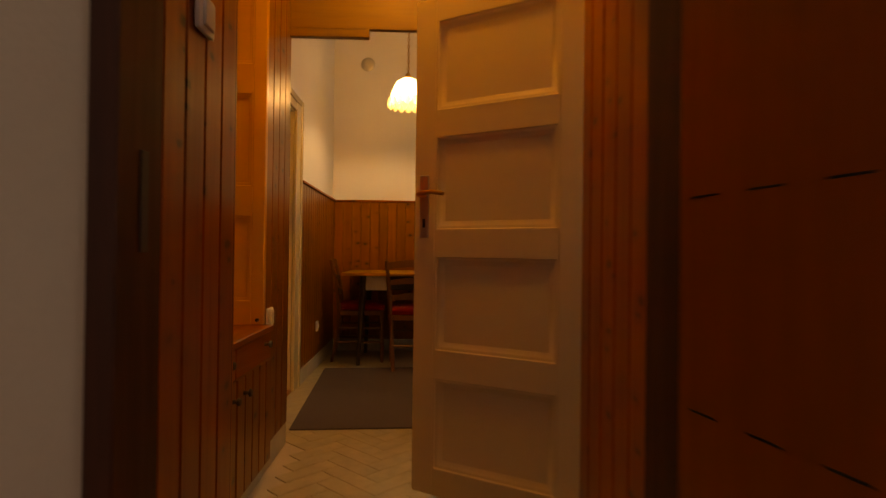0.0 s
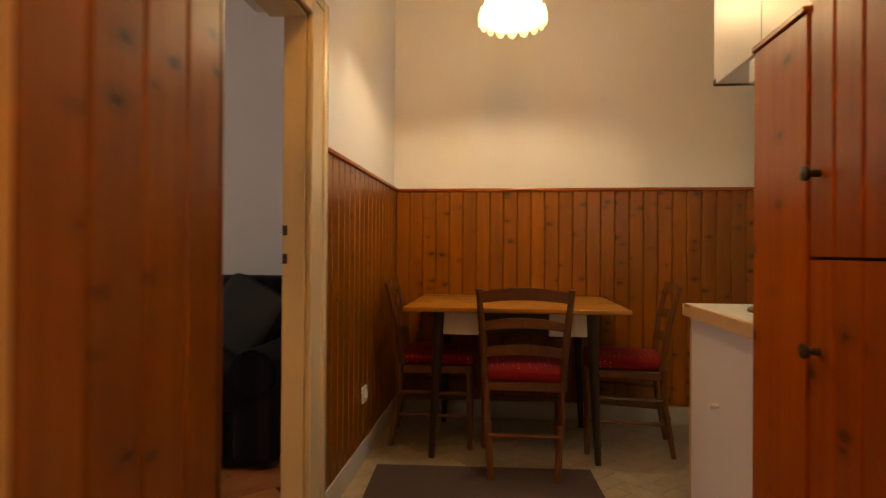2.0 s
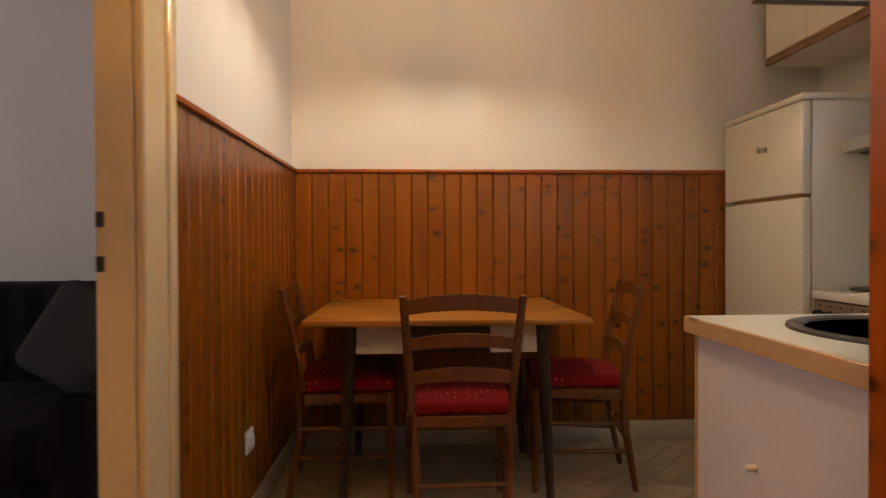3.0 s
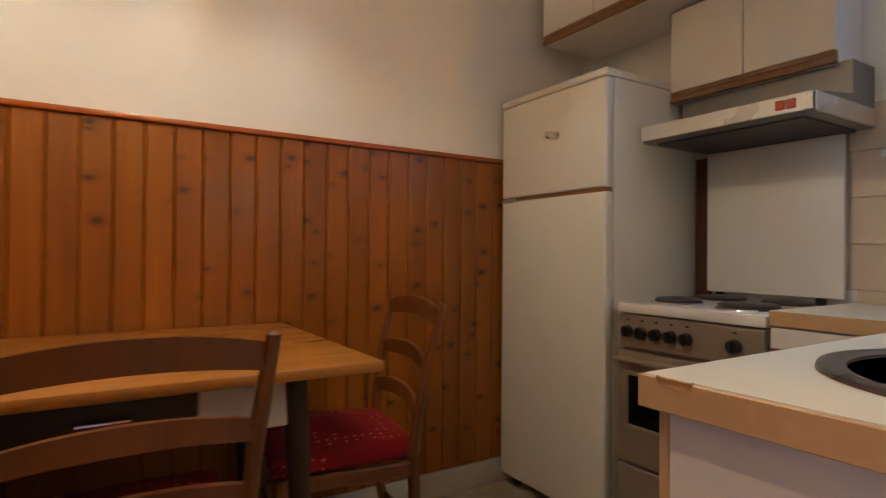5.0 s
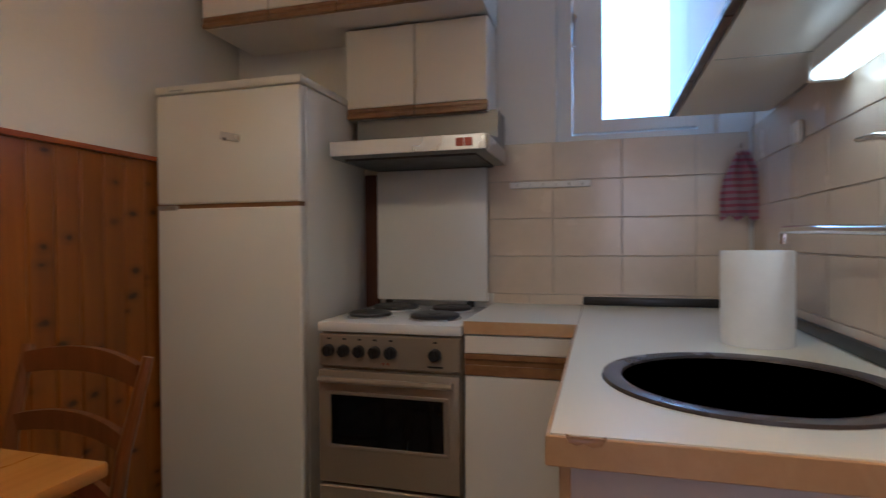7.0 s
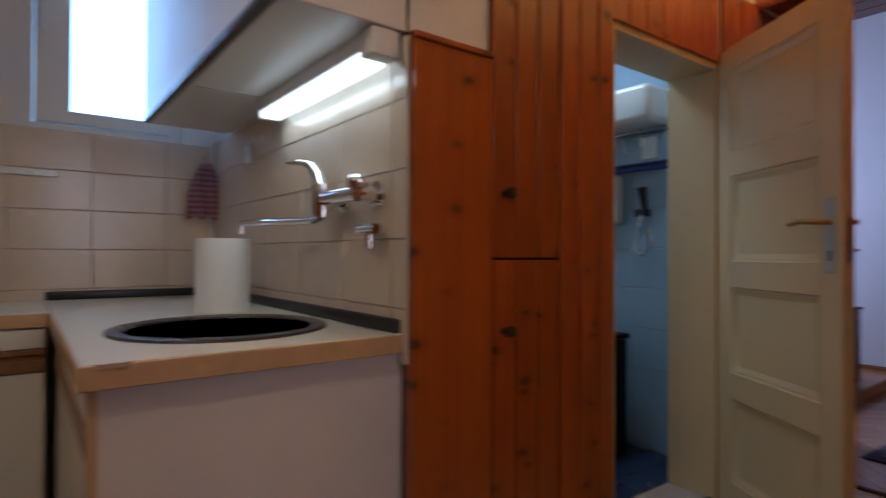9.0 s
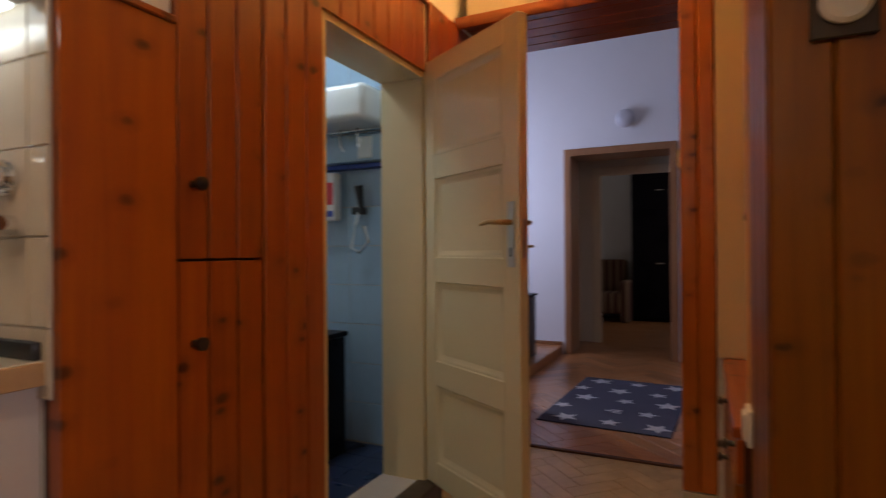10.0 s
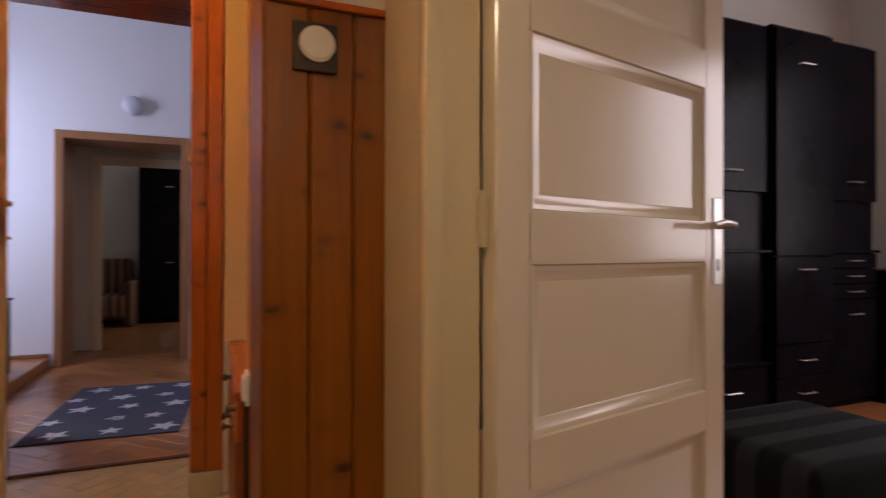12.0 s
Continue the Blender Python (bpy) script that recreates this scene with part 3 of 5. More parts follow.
# ---- doors ----


def panel_leaf(m, w, h, t, panels, label, paint, stile=0.10, mould=0.032):
    """A framed door leaf along local +x from the hinge, between y=0 and y=t, with sunk panels on both faces."""
    d = thing("door", m, label, "door", kind="structure")
    bm = boxm(0, stile, 0, t, 0, h, bev=0.003)
    box(bm, w - stile, w, 0, t, 0, h, bev=0.003)
    zs = [0.0] + [z for p in panels for z in p] + [h]
    for a, b in zip(zs[0::2], zs[1::2]):
        box(bm, stile, w - stile, 0.0005, t - 0.0005, a, b)
    part("leaf_frame", bm, paint, d)
    for a, b in panels:
        part("panel", boxm(stile - 0.004, w - stile + 0.004, t * 0.42, t * 0.58, a - 0.004, b + 0.004), paint, d)
        for y0, y1 in ((0.0, t * 0.42), (t * 0.58, t)):
            bm = bmesh.new()
            front = y0 if y0 < t / 2 else y1
            back = y1 if y0 < t / 2 else y0
            loops = []
            for q, k in ((-0.001, 0.0), (0.006, 0.02), (0.009, 0.30), (0.017, 0.42), (0.020, 0.60), (mould, 0.92), (mould + 0.003, 1.02)):
                y = front + (back - front) * k
                loops.append([bm.verts.new(v) for v in ((stile + q, y, a + q), (w - stile - q, y, a + q), (w - stile - q, y, b - q), (stile + q, y, b - q))])
            for p, r in zip(loops, loops[1:]):
                for k in range(4):
                    bm.faces.new((p[k], p[(k + 1) % 4], r[(k + 1) % 4], r[k]))
            bmesh.ops.recalc_face_normals(bm, faces=bm.faces)
            part("moulding", bm, paint, d)
    return d


def lever(door, x, z, t, towards, metal, plate, sides=(0, 1)):
    """A back plate with a lever and a keyhole on one or both faces."""
    for s in sides:
        y, o = (0.0, -1) if s == 0 else (t, 1)
        bm = boxm(x - 0.019, x + 0.019, min(y, y + o * 0.004), max(y, y + o * 0.004), z - 0.15, z + 0.07, bev=0.0015)
        p = part("handle_plate", bm, plate, door, "long worn metal handle plate")
        bm = tube(bmesh.new(), [(x, y, z), (x, y + o * 0.042, z), (x + towards * 0.015, y + o * 0.052, z), (x + towards * 0.06, y + o * 0.052, z + 0.004), (x + towards * 0.105, y + o * 0.05, z - 0.004)], [0.010, 0.009, 0.009, 0.008, 0.007])
        part("lever", bm, metal, p)
        part("keyhole", boxm(x - 0.005, x + 0.005, min(y + o * 0.0035, y + o * 0.0052), max(y + o * 0.0035, y + o * 0.0052), z - 0.115, z - 0.085), BLACK, p)


# bathroom door, half open into the passage
BA = math.degrees(math.atan2(2.251 - 1.915, 0.554 - 1.085))
d = panel_leaf(pose(1.085, 1.93, 0.09, 0, 0, BA), 0.620, 1.745, 0.038, [(0.087, 0.413), (0.50, 0.837), (0.922, 1.258), (1.34, 1.666)], "half-open cream painted bathroom door with four sunk panels", CREAM, 0.085)
lever(d, 0.577, 1.05, 0.038, -1, BRASS, GREY_METAL)
part("lock", boxm(0.618, 0.622, 0.010, 0.028, 0.93, 1.06), GREY_METAL, d)
for z in (0.2, 1.5):
    part("hinge", cyl(bmesh.new(), (-0.004, 0.0, z), (-0.004, 0.0, z + 0.09), 0.007, n=10), GREY_METAL, d)
bm = boxm(1.082, 1.285, 1.925, 1.945, 0.08, 1.80)
box(bm, 1.082, 1.285, 2.60, 2.625, 0.08, 1.80)
box(bm, 1.082, 1.285, 1.945, 2.60, 1.775, 1.80)
structure("door_frame_bathroom", bm, CREAM, "cream painted bathroom door lining")
structure("threshold_bathroom", boxm(1.02, 1.12, 1.90, 2.70, 0.0, 0.085, bev=0.006), DARK_LEG, "raised dark wooden bathroom threshold")

# living room door, standing open into the living room
d = panel_leaf(pose(-0.449, 3.262, 0.012, 0, 0, 194.2), 0.788, 1.86, 0.04, [(0.16, 0.555), (0.64, 0.975), (1.063, 1.408), (1.49, 1.80)], "open white gloss painted living room door with sunk panels", CREAM_WHITE, 0.085, 0.036)
lever(d, 0.750, 1.06, 0.04, -1, GREY_METAL, GREY_METAL)
for z in (0.25, 1.0, 1.6):
    part("hinge", cyl(bmesh.new(), (-0.012, 0.02, z), (-0.012, 0.02, z + 0.10), 0.008, n=10), CREAM, d)
bm = boxm(-0.43, -0.335, 2.93, 3.235, 0, 1.90)
box(bm, -0.38, -0.30, 3.962, 4.0, 0, 1.90)
box(bm, -0.43, -0.30, 3.235, 3.962, 1.865, 1.90)
frame_lr = structure("door_frame_living_room", bm, CREAM, "cream painted living room door frame")
bm = boxm(-0.299, -0.277, 3.97, 4.085, 0, 1.97, bev=0.005)
box(bm, -0.299, -0.268, 4.085, 4.13, 0, 1.97, bev=0.008, seg=2)
part("casing", bm, CREAM, frame_lr)
bm = boxm(-0.299, -0.277, 3.0, 3.97, 1.875, 1.93, bev=0.005)
box(bm, -0.299, -0.268, 3.0, 4.085, 1.93, 1.97, bev=0.008, seg=2)
part("head_casing", bm, CREAM, frame_lr)
bm = boxm(-0.337, -0.327, 2.985, 3.237, 0, 1.90, bev=0.004)
box(bm, -0.36, -0.325, 3.2, 3.241, 0, 1.865, bev=0.006, seg=2)
part("stop", bm, CREAM, frame_lr)
for z in (0.99, 1.09):
    part("latch_hole", boxm(-0.379, -0.362, 3.958, 3.9625, z, z + 0.035), DARK_LEG, frame_lr)
structure("threshold_living_room", boxm(-0.43, -0.29, 3.235, 3.962, -0.004, 0.018, bev=0.006), PARQUET, "worn oak doorway threshold")

# hall door, a flat veneered leaf opened into the hall
ang = math.degrees(math.atan2(0.40 - 1.10, 1.115 - 0.985))
d = thing("door", pose(0.975, 1.095, 0.012, 0, 0, ang), "open red-brown veneered flush door with short slots", "door", kind="structure")
part("leaf", boxm(0, 0.72, 0, 0.04, 0, 2.03, bev=0.003), VENEER, d)
for z in (0.36, 0.69, 1.01, 1.34, 1.67):
    for k in range(5):
        part("slot", boxm(0.03 + k * 0.115, 0.085 + k * 0.115, -0.0015, 0.001, z, z + 0.003), BLACK, d)
lever(d, 0.67, 1.06, 0.04, -1, BRASS, BRASS)

# doorway in the hall's end wall and the second frame behind it
bm = boxm(1.235, 1.30, -2.0, -1.575, 0, 2.06, bev=0.004)
box(bm, 0.24, 0.31, -2.0, -1.575, 0, 2.06, bev=0.004)
box(bm, 0.31, 1.235, -2.0, -1.575, 1.99, 2.06, bev=0.004)
structure("door_frame_far", bm, OAK_FRAME, "brown wooden frame of the far doorway")
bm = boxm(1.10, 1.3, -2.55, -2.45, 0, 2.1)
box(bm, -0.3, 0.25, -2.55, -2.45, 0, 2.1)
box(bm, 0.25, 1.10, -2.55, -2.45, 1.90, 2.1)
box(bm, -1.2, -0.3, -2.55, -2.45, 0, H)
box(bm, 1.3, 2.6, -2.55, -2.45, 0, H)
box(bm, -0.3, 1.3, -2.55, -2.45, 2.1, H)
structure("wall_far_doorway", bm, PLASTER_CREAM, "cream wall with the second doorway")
bm = boxm(1.08, 1.18, -2.44, -2.42, 0, 1.98, bev=0.004)
box(bm, 0.17, 0.26, -2.44, -2.42, 0, 1.98, bev=0.004)
box(bm, 0.26, 1.08, -2.44, -2.42, 1.88, 1.98, bev=0.004)
structure("door_frame_far_room", bm, CREAM_WHITE, "white painted casing of the second doorway")
structure("threshold_hall", boxm(0.106, 1.0, 1.115, 1.145, -0.004, 0.010, bev=0.004), DARK_FRAME, "dark strip between parquet and kitchen floor")

# ---- kitchen: table and chairs ----
tb = thing("dining_table", pose(0.456, 5.14, 0), "honey-coloured laminate dining table against the pine wall", "table")
part("tabletop", boxm(-0.545, 0.545, -0.40, 0.40, 0.742, 0.767, bev=0.006, seg=2), TABLE_TOP, tb)
part("apron", boxm(-0.40, -0.30, -0.29, 0.30, 0.62, 0.742, bev=0.003), WHITE_LAM, tb, "white painted apron")
part("apron", boxm(0.30, 0.40, -0.29, 0.30, 0.62, 0.742, bev=0.003), WHITE_LAM, tb, "white painted apron")
part("apron", boxm(-0.30, 0.30, 0.27, 0.30, 0.62, 0.742), WHITE_LAM, tb)
part("apron", boxm(-0.30, -0.17, -0.29, -0.265, 0.62, 0.742, bev=0.003), WHITE_LAM, tb)
part("apron", boxm(0.17, 0.30, -0.29, -0.265, 0.62, 0.742, bev=0.003), WHITE_LAM, tb)
dr = part("drawer", boxm(-0.17, 0.17, -0.282, 0.2, 0.625, 0.735, bev=0.003), DARK_LEG, tb, "dark drawer front")
part("pull", tube(bmesh.new(), [(-0.05, -0.284, 0.68), (-0.045, -0.30, 0.68), (0.045, -0.30, 0.68), (0.05, -0.284, 0.68)], 0.005), CHROME, dr)
for sx in (-1, 1):
    for sy in (-1, 1):
        bm = cyl(bmesh.new(), (sx * 0.41, sy * 0.295, 0.0), (sx * 0.375, sy * 0.275, 0.742), 0.016, 0.030, 14)
        part("leg", bm, DARK_LEG, tb)


def dining_chair(m, label):
    """Seat front towards local +y; the ladder back stands at local -y."""
    c = thing("dining_chair", m, label, "chair", "chairs round the table")
    bm = boxm(-0.205, 0.205, -0.19, 0.21, 0.0, 0.055, bev=0.024, seg=3)
    bmesh.ops.subdivide_edges(bm, edges=bm.edges, cuts=2, use_grid_fill=True)
    for v in bm.verts:
        k = 1 - 0.13 * (0.21 - v.co.y) / 0.4
        v.co.x *= k
        v.co.z += 0.437 + (0.022 * max(0, 1 - (v.co.x / 0.2) ** 2) * max(0, 1 - (v.co.y / 0.21) ** 2) if v.co.z > 0.03 else 0)
    part("seat", bm, RED_SEAT, c, "red upholstered seat with pale dots")
    bm = boxm(-0.20, 0.20, 0.165, 0.195, 0.395, 0.437, bev=0.005)
    box(bm, -0.175, 0.175, -0.185, -0.16, 0.395, 0.437, bev=0.005)
    box(bm, -0.198, -0.172, -0.165, 0.17, 0.395, 0.437, bev=0.005)
    box(bm, 0.172, 0.198, -0.165, 0.17, 0.395, 0.437, bev=0.005)
    part("seat_frame", bm, CHAIR_WOOD, c)
    for s in (-1, 1):
        part("leg", tube(bmesh.new(), [(s * 0.19, 0.19, 0), (s * 0.192, 0.187, 0.25), (s * 0.19, 0.185, 0.44)], [0.015, 0.019, 0.020]), CHAIR_WOOD, c)
        part("back_leg", tube(bmesh.new(), [(s * 0.148, -0.235, 0), (s * 0.165, -0.19, 0.25), (s * 0.178, -0.175, 0.45), (s * 0.192, -0.20, 0.67), (s * 0.208, -0.25, 0.870)], [0.016, 0.019, 0.020, 0.018, 0.014], flat=0.8), CHAIR_WOOD, c)
    for z, h, y in ((0.830, 0.05, -0.238), (0.695, 0.040, -0.207), (0.572, 0.042, -0.186)):
        bm = bmesh.new()
        n = 12
        w = 0.172 + 0.028 * (z - 0.45) / 0.45
        rows = []
        for i in range(n + 1):
            u = -1 + 2 * i / n
            arch = (1 - u * u) * 0.022
            bow = -(1 - u * u) * 0.018
            rows.append([bm.verts.new((u * w, y + bow + dy, z + arch * (1 if dz > 0 else 0.75) + dz)) for dy, dz in ((-0.008, -h / 2), (0.008, -h / 2), (0.008, h / 2), (-0.008, h / 2))])
        for p, q in zip(rows, rows[1:]):
            for k in range(4):
                bm.faces.new((p[k], p[(k + 1) % 4], q[(k + 1) % 4], q[k]))
        bm.faces.new(rows[0]), bm.faces.new(rows[-1])
        bmesh.ops.recalc_face_normals(bm, faces=bm.faces)
        part("back_slat", bm, CHAIR_WOOD, c)
    for a, b in (((-0.192, 0.187, 0.27), (0.192, 0.187, 0.27)), ((-0.158, -0.21, 0.20), (0.158, -0.21, 0.20)), ((-0.19, 0.187, 0.17), (-0.158, -0.21, 0.17)), ((0.19, 0.187, 0.17), (0.158, -0.21, 0.17)), ((-0.19, 0.187, 0.29), (-0.165, -0.195, 0.29)), ((0.19, 0.187, 0.29), (0.165, -0.195, 0.29))):
        part("stretcher", tube(bmesh.new(), [a, b], 0.010, 8), CHAIR_WOOD, c)
    return c


CHAIR_LABEL = "walnut-stained ladder-back chair, red dotted seat"
ch = dining_chair(pose(0.497, 4.83, 0, 0, 0, 0), CHAIR_LABEL)
c2 = copy_thing(ch, pose(1.05, 5.16, 0, 0, 0, 82))
c2["label"] = CHAIR_LABEL + " near the fridge"
c3 = copy_thing(ch, pose(0.03, 5.16, 0, 0, 0, -86))
c3["label"] = CHAIR_LABEL + " beside the pine wall"

# rug
bm = boxm(-0.52, 0.50, -0.775, 0.775, 0.0, 0.007, bev=0.003)
rug = tagged(part("rug", bm, RUG), "flat-woven grey-brown rug on the beige floor", "rug")
rug.matrix_world = pose(0.36, 3.965, 0.0005, 0, 0, 3.2)

# pendant lamp
lp = thing("pendant_lamp", pose(0.435, 4.67, 0), "lit white scalloped pendant lamp hanging on a chain", "lamp")
part("ceiling_rose", lathe(bmesh.new(), (0, 0, H), [(0.0, 0.0), (0.05, 0.0), (0.045, -0.025), (0.015, -0.05), (0.0, -0.05)]), BRASS, lp)
z = 2.36
k = 0
while z < H - 0.06:
    bm = bmesh.new()
    pts = [(0.009 * math.cos(a) * (k % 2), 0.009 * math.cos(a) * (1 - k % 2), z + 0.017 + 0.017 * math.sin(a)) for a in [j * math.pi / 5 for j in range(11)]]
    tube(bm, pts, 0.0026, 6)
    part("chain_link", bm, BRASS, lp)
    z += 0.029
    k += 1
part("cable", cyl(bmesh.new(), (0.004, 0.004, 2.33), (0.004, 0.004, H - 0.04), 0.0025, n=6), BRASS, lp)
part("cap", lathe(bmesh.new(), (0, 0, 0), [(0.0, 2.372), (0.016, 2.365), (0.028, 2.345), (0.040, 2.322), (0.0, 2.322)]), BRASS, lp)
bm = bmesh.new()
N, prof = 48, [(0.042, 2.322), (0.085, 2.295), (0.112, 2.25), (0.128, 2.20), (0.138, 2.155), (0.147, 2.112)]
rings = []
for r, zz in prof:
    rings.append([bm.verts.new(((r + 0.004 * math.cos(16 * a)) * math.cos(a), (r + 0.004 * math.cos(16 * a)) * math.sin(a), zz)) for a in [2 * math.pi * j / N for j in range(N)]])
for p, q in zip(rings, rings[1:]):
    for j in range(N):
        bm.faces.new((p[j], p[(j + 1) % N], q[(j + 1) % N], q[j]))
part("shade", bm, PENDANT_GLASS, lp, "glowing white glass shade")
for j in range(16):
    a = 2 * math.pi * j / 16
    bm = bmesh.new()
    bmesh.ops.create_uvsphere(bm, u_segments=10, v_segments=7, radius=0.026, matrix=Matrix.Translation((0.150 * math.cos(a), 0.150 * math.sin(a), 2.125)) @ Matrix.Rotation(a, 4, "Z") @ Matrix.Diagonal((0.45, 1, 1.45, 1)))
    part("petal", bm, SHADE_FRILL, lp)

tagged(part("air_vent", lathe(bmesh.new(), (0, 0, 0), [(0.0, 0.010), (0.045, 0.014), (0.058, 0.010), (0.066, 0.006), (0.068, 0.0), (0, 0)]), GREY_METAL), "round grey metal flue cover on the white wall", "vent").matrix_world = pose(0.02, 5.585, 2.74, 90, 0, 0)

# ---- fridge ----
fr = thing("refrigerator", pose(1.972, 4.957, 0), "white two-door fridge freezer with a thin handle strip", "refrigerator")
part("body", boxm(0.045, 0.535, 0, 0.59, 0.03, 1.655, bev=0.006, seg=2), FRIDGE, fr)
part("top_cover", boxm(0.0, 0.535, -0.004, 0.594, 1.655, 1.685, bev=0.008, seg=2), FRIDGE, fr)
dl = part("freezer_door", boxm(0.0, 0.043, 0.0, 0.59, 1.255, 1.652, bev=0.010, seg=3), FRIDGE, fr)
du = part("fridge_door", boxm(0.0, 0.043, 0.0, 0.59, 0.05, 1.240, bev=0.010, seg=3), FRIDGE, fr)
part("seal", boxm(0.012, 0.045, 0.01, 0.58, 1.238, 1.258), TRIM_WOOD, fr, "brown door seal")
part("handle", boxm(-0.006, 0.01, 0.50, 0.585, 1.234, 1.252, bev=0.005, seg=2), GREY_METAL, dl)
bm = boxm(-0.004, 0.001, 0.235, 0.315, 1.473, 1.50, bev=0.002)
bmesh.ops.rotate(bm, cent=(0, 0.275, 1.487), matrix=Matrix.Rotation(radians(12), 3, "X"), verts=bm.verts)
part("badge", bm, STEEL, dl, "small plain metal badge")
part("badge_bar", boxm(-0.005, 0.0, 0.29, 0.30, 1.475, 1.485), BLACK, dl)
part("print_line", boxm(-0.001, 0.002, 0.47, 0.53, 1.664, 1.668), GREY_METAL, fr)
for y in (0.05, 0.54):
    part("foot", cyl(bmesh.new(), (0.06, y, 0), (0.06, y, 0.03), 0.018), BLACK, fr)
    part("foot", cyl(bmesh.new(), (0.48, y, 0), (0.48, y, 0.03), 0.018), BLACK, fr)

# ---- cooker ----
st = thing("cooker", pose(1.98, 4.405, 0), "taupe electric cooker with white hob and raised lid", "cooker")
part("body", boxm(0.02, 0.53, 0, 0.495, 0.04, 0.815, bev=0.004), OVEN_METAL, st)
part("hob", boxm(-0.006, 0.53, -0.003, 0.498, 0.815, 0.85, bev=0.008, seg=2), ENAMEL, st, "white enamel hob")
pn = part("control_panel", boxm(-0.002, 0.02, 0.002, 0.493, 0.70, 0.810, bev=0.004), OVEN_METAL, st)
for i, y in enumerate((0.455, 0.40, 0.345, 0.29, 0.235, 0.085)):
    kb = part("knob", cyl(bmesh.new(), (-0.002, y, 0.755), (-0.024, y, 0.755), 0.021, 0.018, 20, 0.002), BLACK, pn, "black control knob")
    part("pointer", boxm(-0.032, -0.023, y - 0.004, y + 0.004, 0.738, 0.772, bev=0.001), BLACK, kb)
    part("mark", boxm(-0.0026, 0.0, y - 0.006, y + 0.006, 0.790, 0.796), BLACK, pn)
for y in (0.262, 0.245):
    part("pilot_lamp", cyl(bmesh.new(), (-0.004, y, 0.717), (0, y, 0.717), 0.004, n=10), RED_LAMP, pn)
part("nameplate", boxm(-0.003, 0, 0.06, 0.11, 0.712, 0.718), BLACK, pn)
od = part("oven_door", boxm(-0.012, 0.02, 0.004, 0.491, 0.315, 0.690, bev=0.006, seg=2), OVEN_METAL, st)
part("oven_window", boxm(-0.015, -0.008, 0.055, 0.445, 0.445, 0.61, bev=0.003), OVEN_GLASS, od, "black oven glass")
bm = boxm(-0.017, -0.011, 0.040, 0.460, 0.61, 0.622, bev=0.002)
box(bm, -0.017, -0.011, 0.040, 0.460, 0.433, 0.445, bev=0.002)
box(bm, -0.017, -0.011, 0.040, 0.055, 0.445, 0.61, bev=0.002)
box(bm, -0.017, -0.011, 0.445, 0.460, 0.445, 0.61, bev=0.002)
part("window_rim", bm, OVEN_METAL, od)
bm = tube(bmesh.new(), [(-0.040, 0.02, 0.665), (-0.040, 0.475, 0.665)], 0.010, 10)
for y in (0.03, 0.465):
    cyl(bm, (-0.040, y, 0.665), (-0.010, y, 0.665), 0.008, n=10)
part("handle", bm, OVEN_METAL, od)
part("drawer", boxm(-0.010, 0.02, 0.004, 0.491, 0.06, 0.305, bev=0.005), OVEN_METAL, st)
part("plinth", boxm(0.03, 0.5, 0.01, 0.485, 0.0, 0.05), BLACK, st)
for x, y, r in ((0.15, 0.13, 0.085), (0.15, 0.37, 0.075), (0.38, 0.13, 0.075), (0.38, 0.36, 0.088)):
    hp = part("hotplate", lathe(bmesh.new(), (x, y, 0.848), [(0, 0.020), (r * 0.25, 0.020), (r * 0.28, 0.018), (r * 0.9, 0.020), (r, 0.016), (r, 0.0), (0, 0)]), IRON, st, "black cast-iron hotplate")
    part("rim", lathe(bmesh.new(), (x, y, 0.848), [(r * 1.01, 0.0), (r * 1.01, 0.007), (r * 1.09, 0.004), (r * 1.11, 0.0)]), STEEL, hp)
# dark strip puts the shaded gap between fridge and lid into colour
structure("trim_cooker_strip", boxm(2.498, 2.516, 4.893, 4.955, 0.80, 1.40, bev=0.002), DARK_FRAME, "narrow dark brown strip for the shaded gap beside the cooker lid")
lid = part("lid", boxm(0.490, 0.506, 0.012, 0.483, 0.874, 1.41, bev=0.006, seg=2), ENAMEL, st, "raised white enamel lid")
for y in (0.07, 0.42):
    part("hinge", boxm(0.494, 0.512, y, y + 0.03, 0.85, 0.873, bev=0.003), BLACK, st)

# ---- wall cabinets over the fridge and cooker ----


def wall_cabinet(m, w, h, depth, doors, label, trim=True, splits=None):
    """Front towards local -y, width along local x, hung on a wall at y=depth."""
    c = thing("wall_cabinet", m, label, "cabinet")
    part("body", boxm(0, w, 0.02, depth, 0, h, bev=0.002), WHITE_LAM, c)
    xs = splits or [w * k / doors for k in range(doors + 1)]
    for a, b in zip(xs, xs[1:]):
        dd = part("door", boxm(a + 0.002, b - 0.002, 0, 0.018, 0.042 if trim else 0.004, h - 0.003, bev=0.0015), WHITE_LAM, c)
        if trim:
            bm = boxm(a + 0.001, b - 0.001, -0.004, 0.018, 0.0, 0.016, bev=0.003)
            box(bm, a + 0.001, b - 0.001, 0.004, 0.018, 0.016, 0.024)
            box(bm, a + 0.001, b - 0.001, -0.001, 0.018, 0.024, 0.041, bev=0.003)
            part("grip_rail", bm, TRIM_WOOD, dd, "brown wooden grip rail")
    return c


wall_cabinet(pose(2.165, 5.50, 1.965, 0, 0, -90), 1.12, 0.62, 0.352, 4, "white wall cabinet with brown grip rails above the fridge", splits=[0, 0.30, 0.585, 0.85, 1.12])
wall_cabinet(pose(2.335, 4.958, 1.603, 0, 0, -90), 0.572, 0.355, 0.183, 2, "white wall cabinet with brown grip rails over the hood")

hd = thing("cooker_hood", pose(2.335, 4.365, 1.41), "slim stainless steel cooker hood with two red switches", "cooker hood")
bm = bmesh.new()
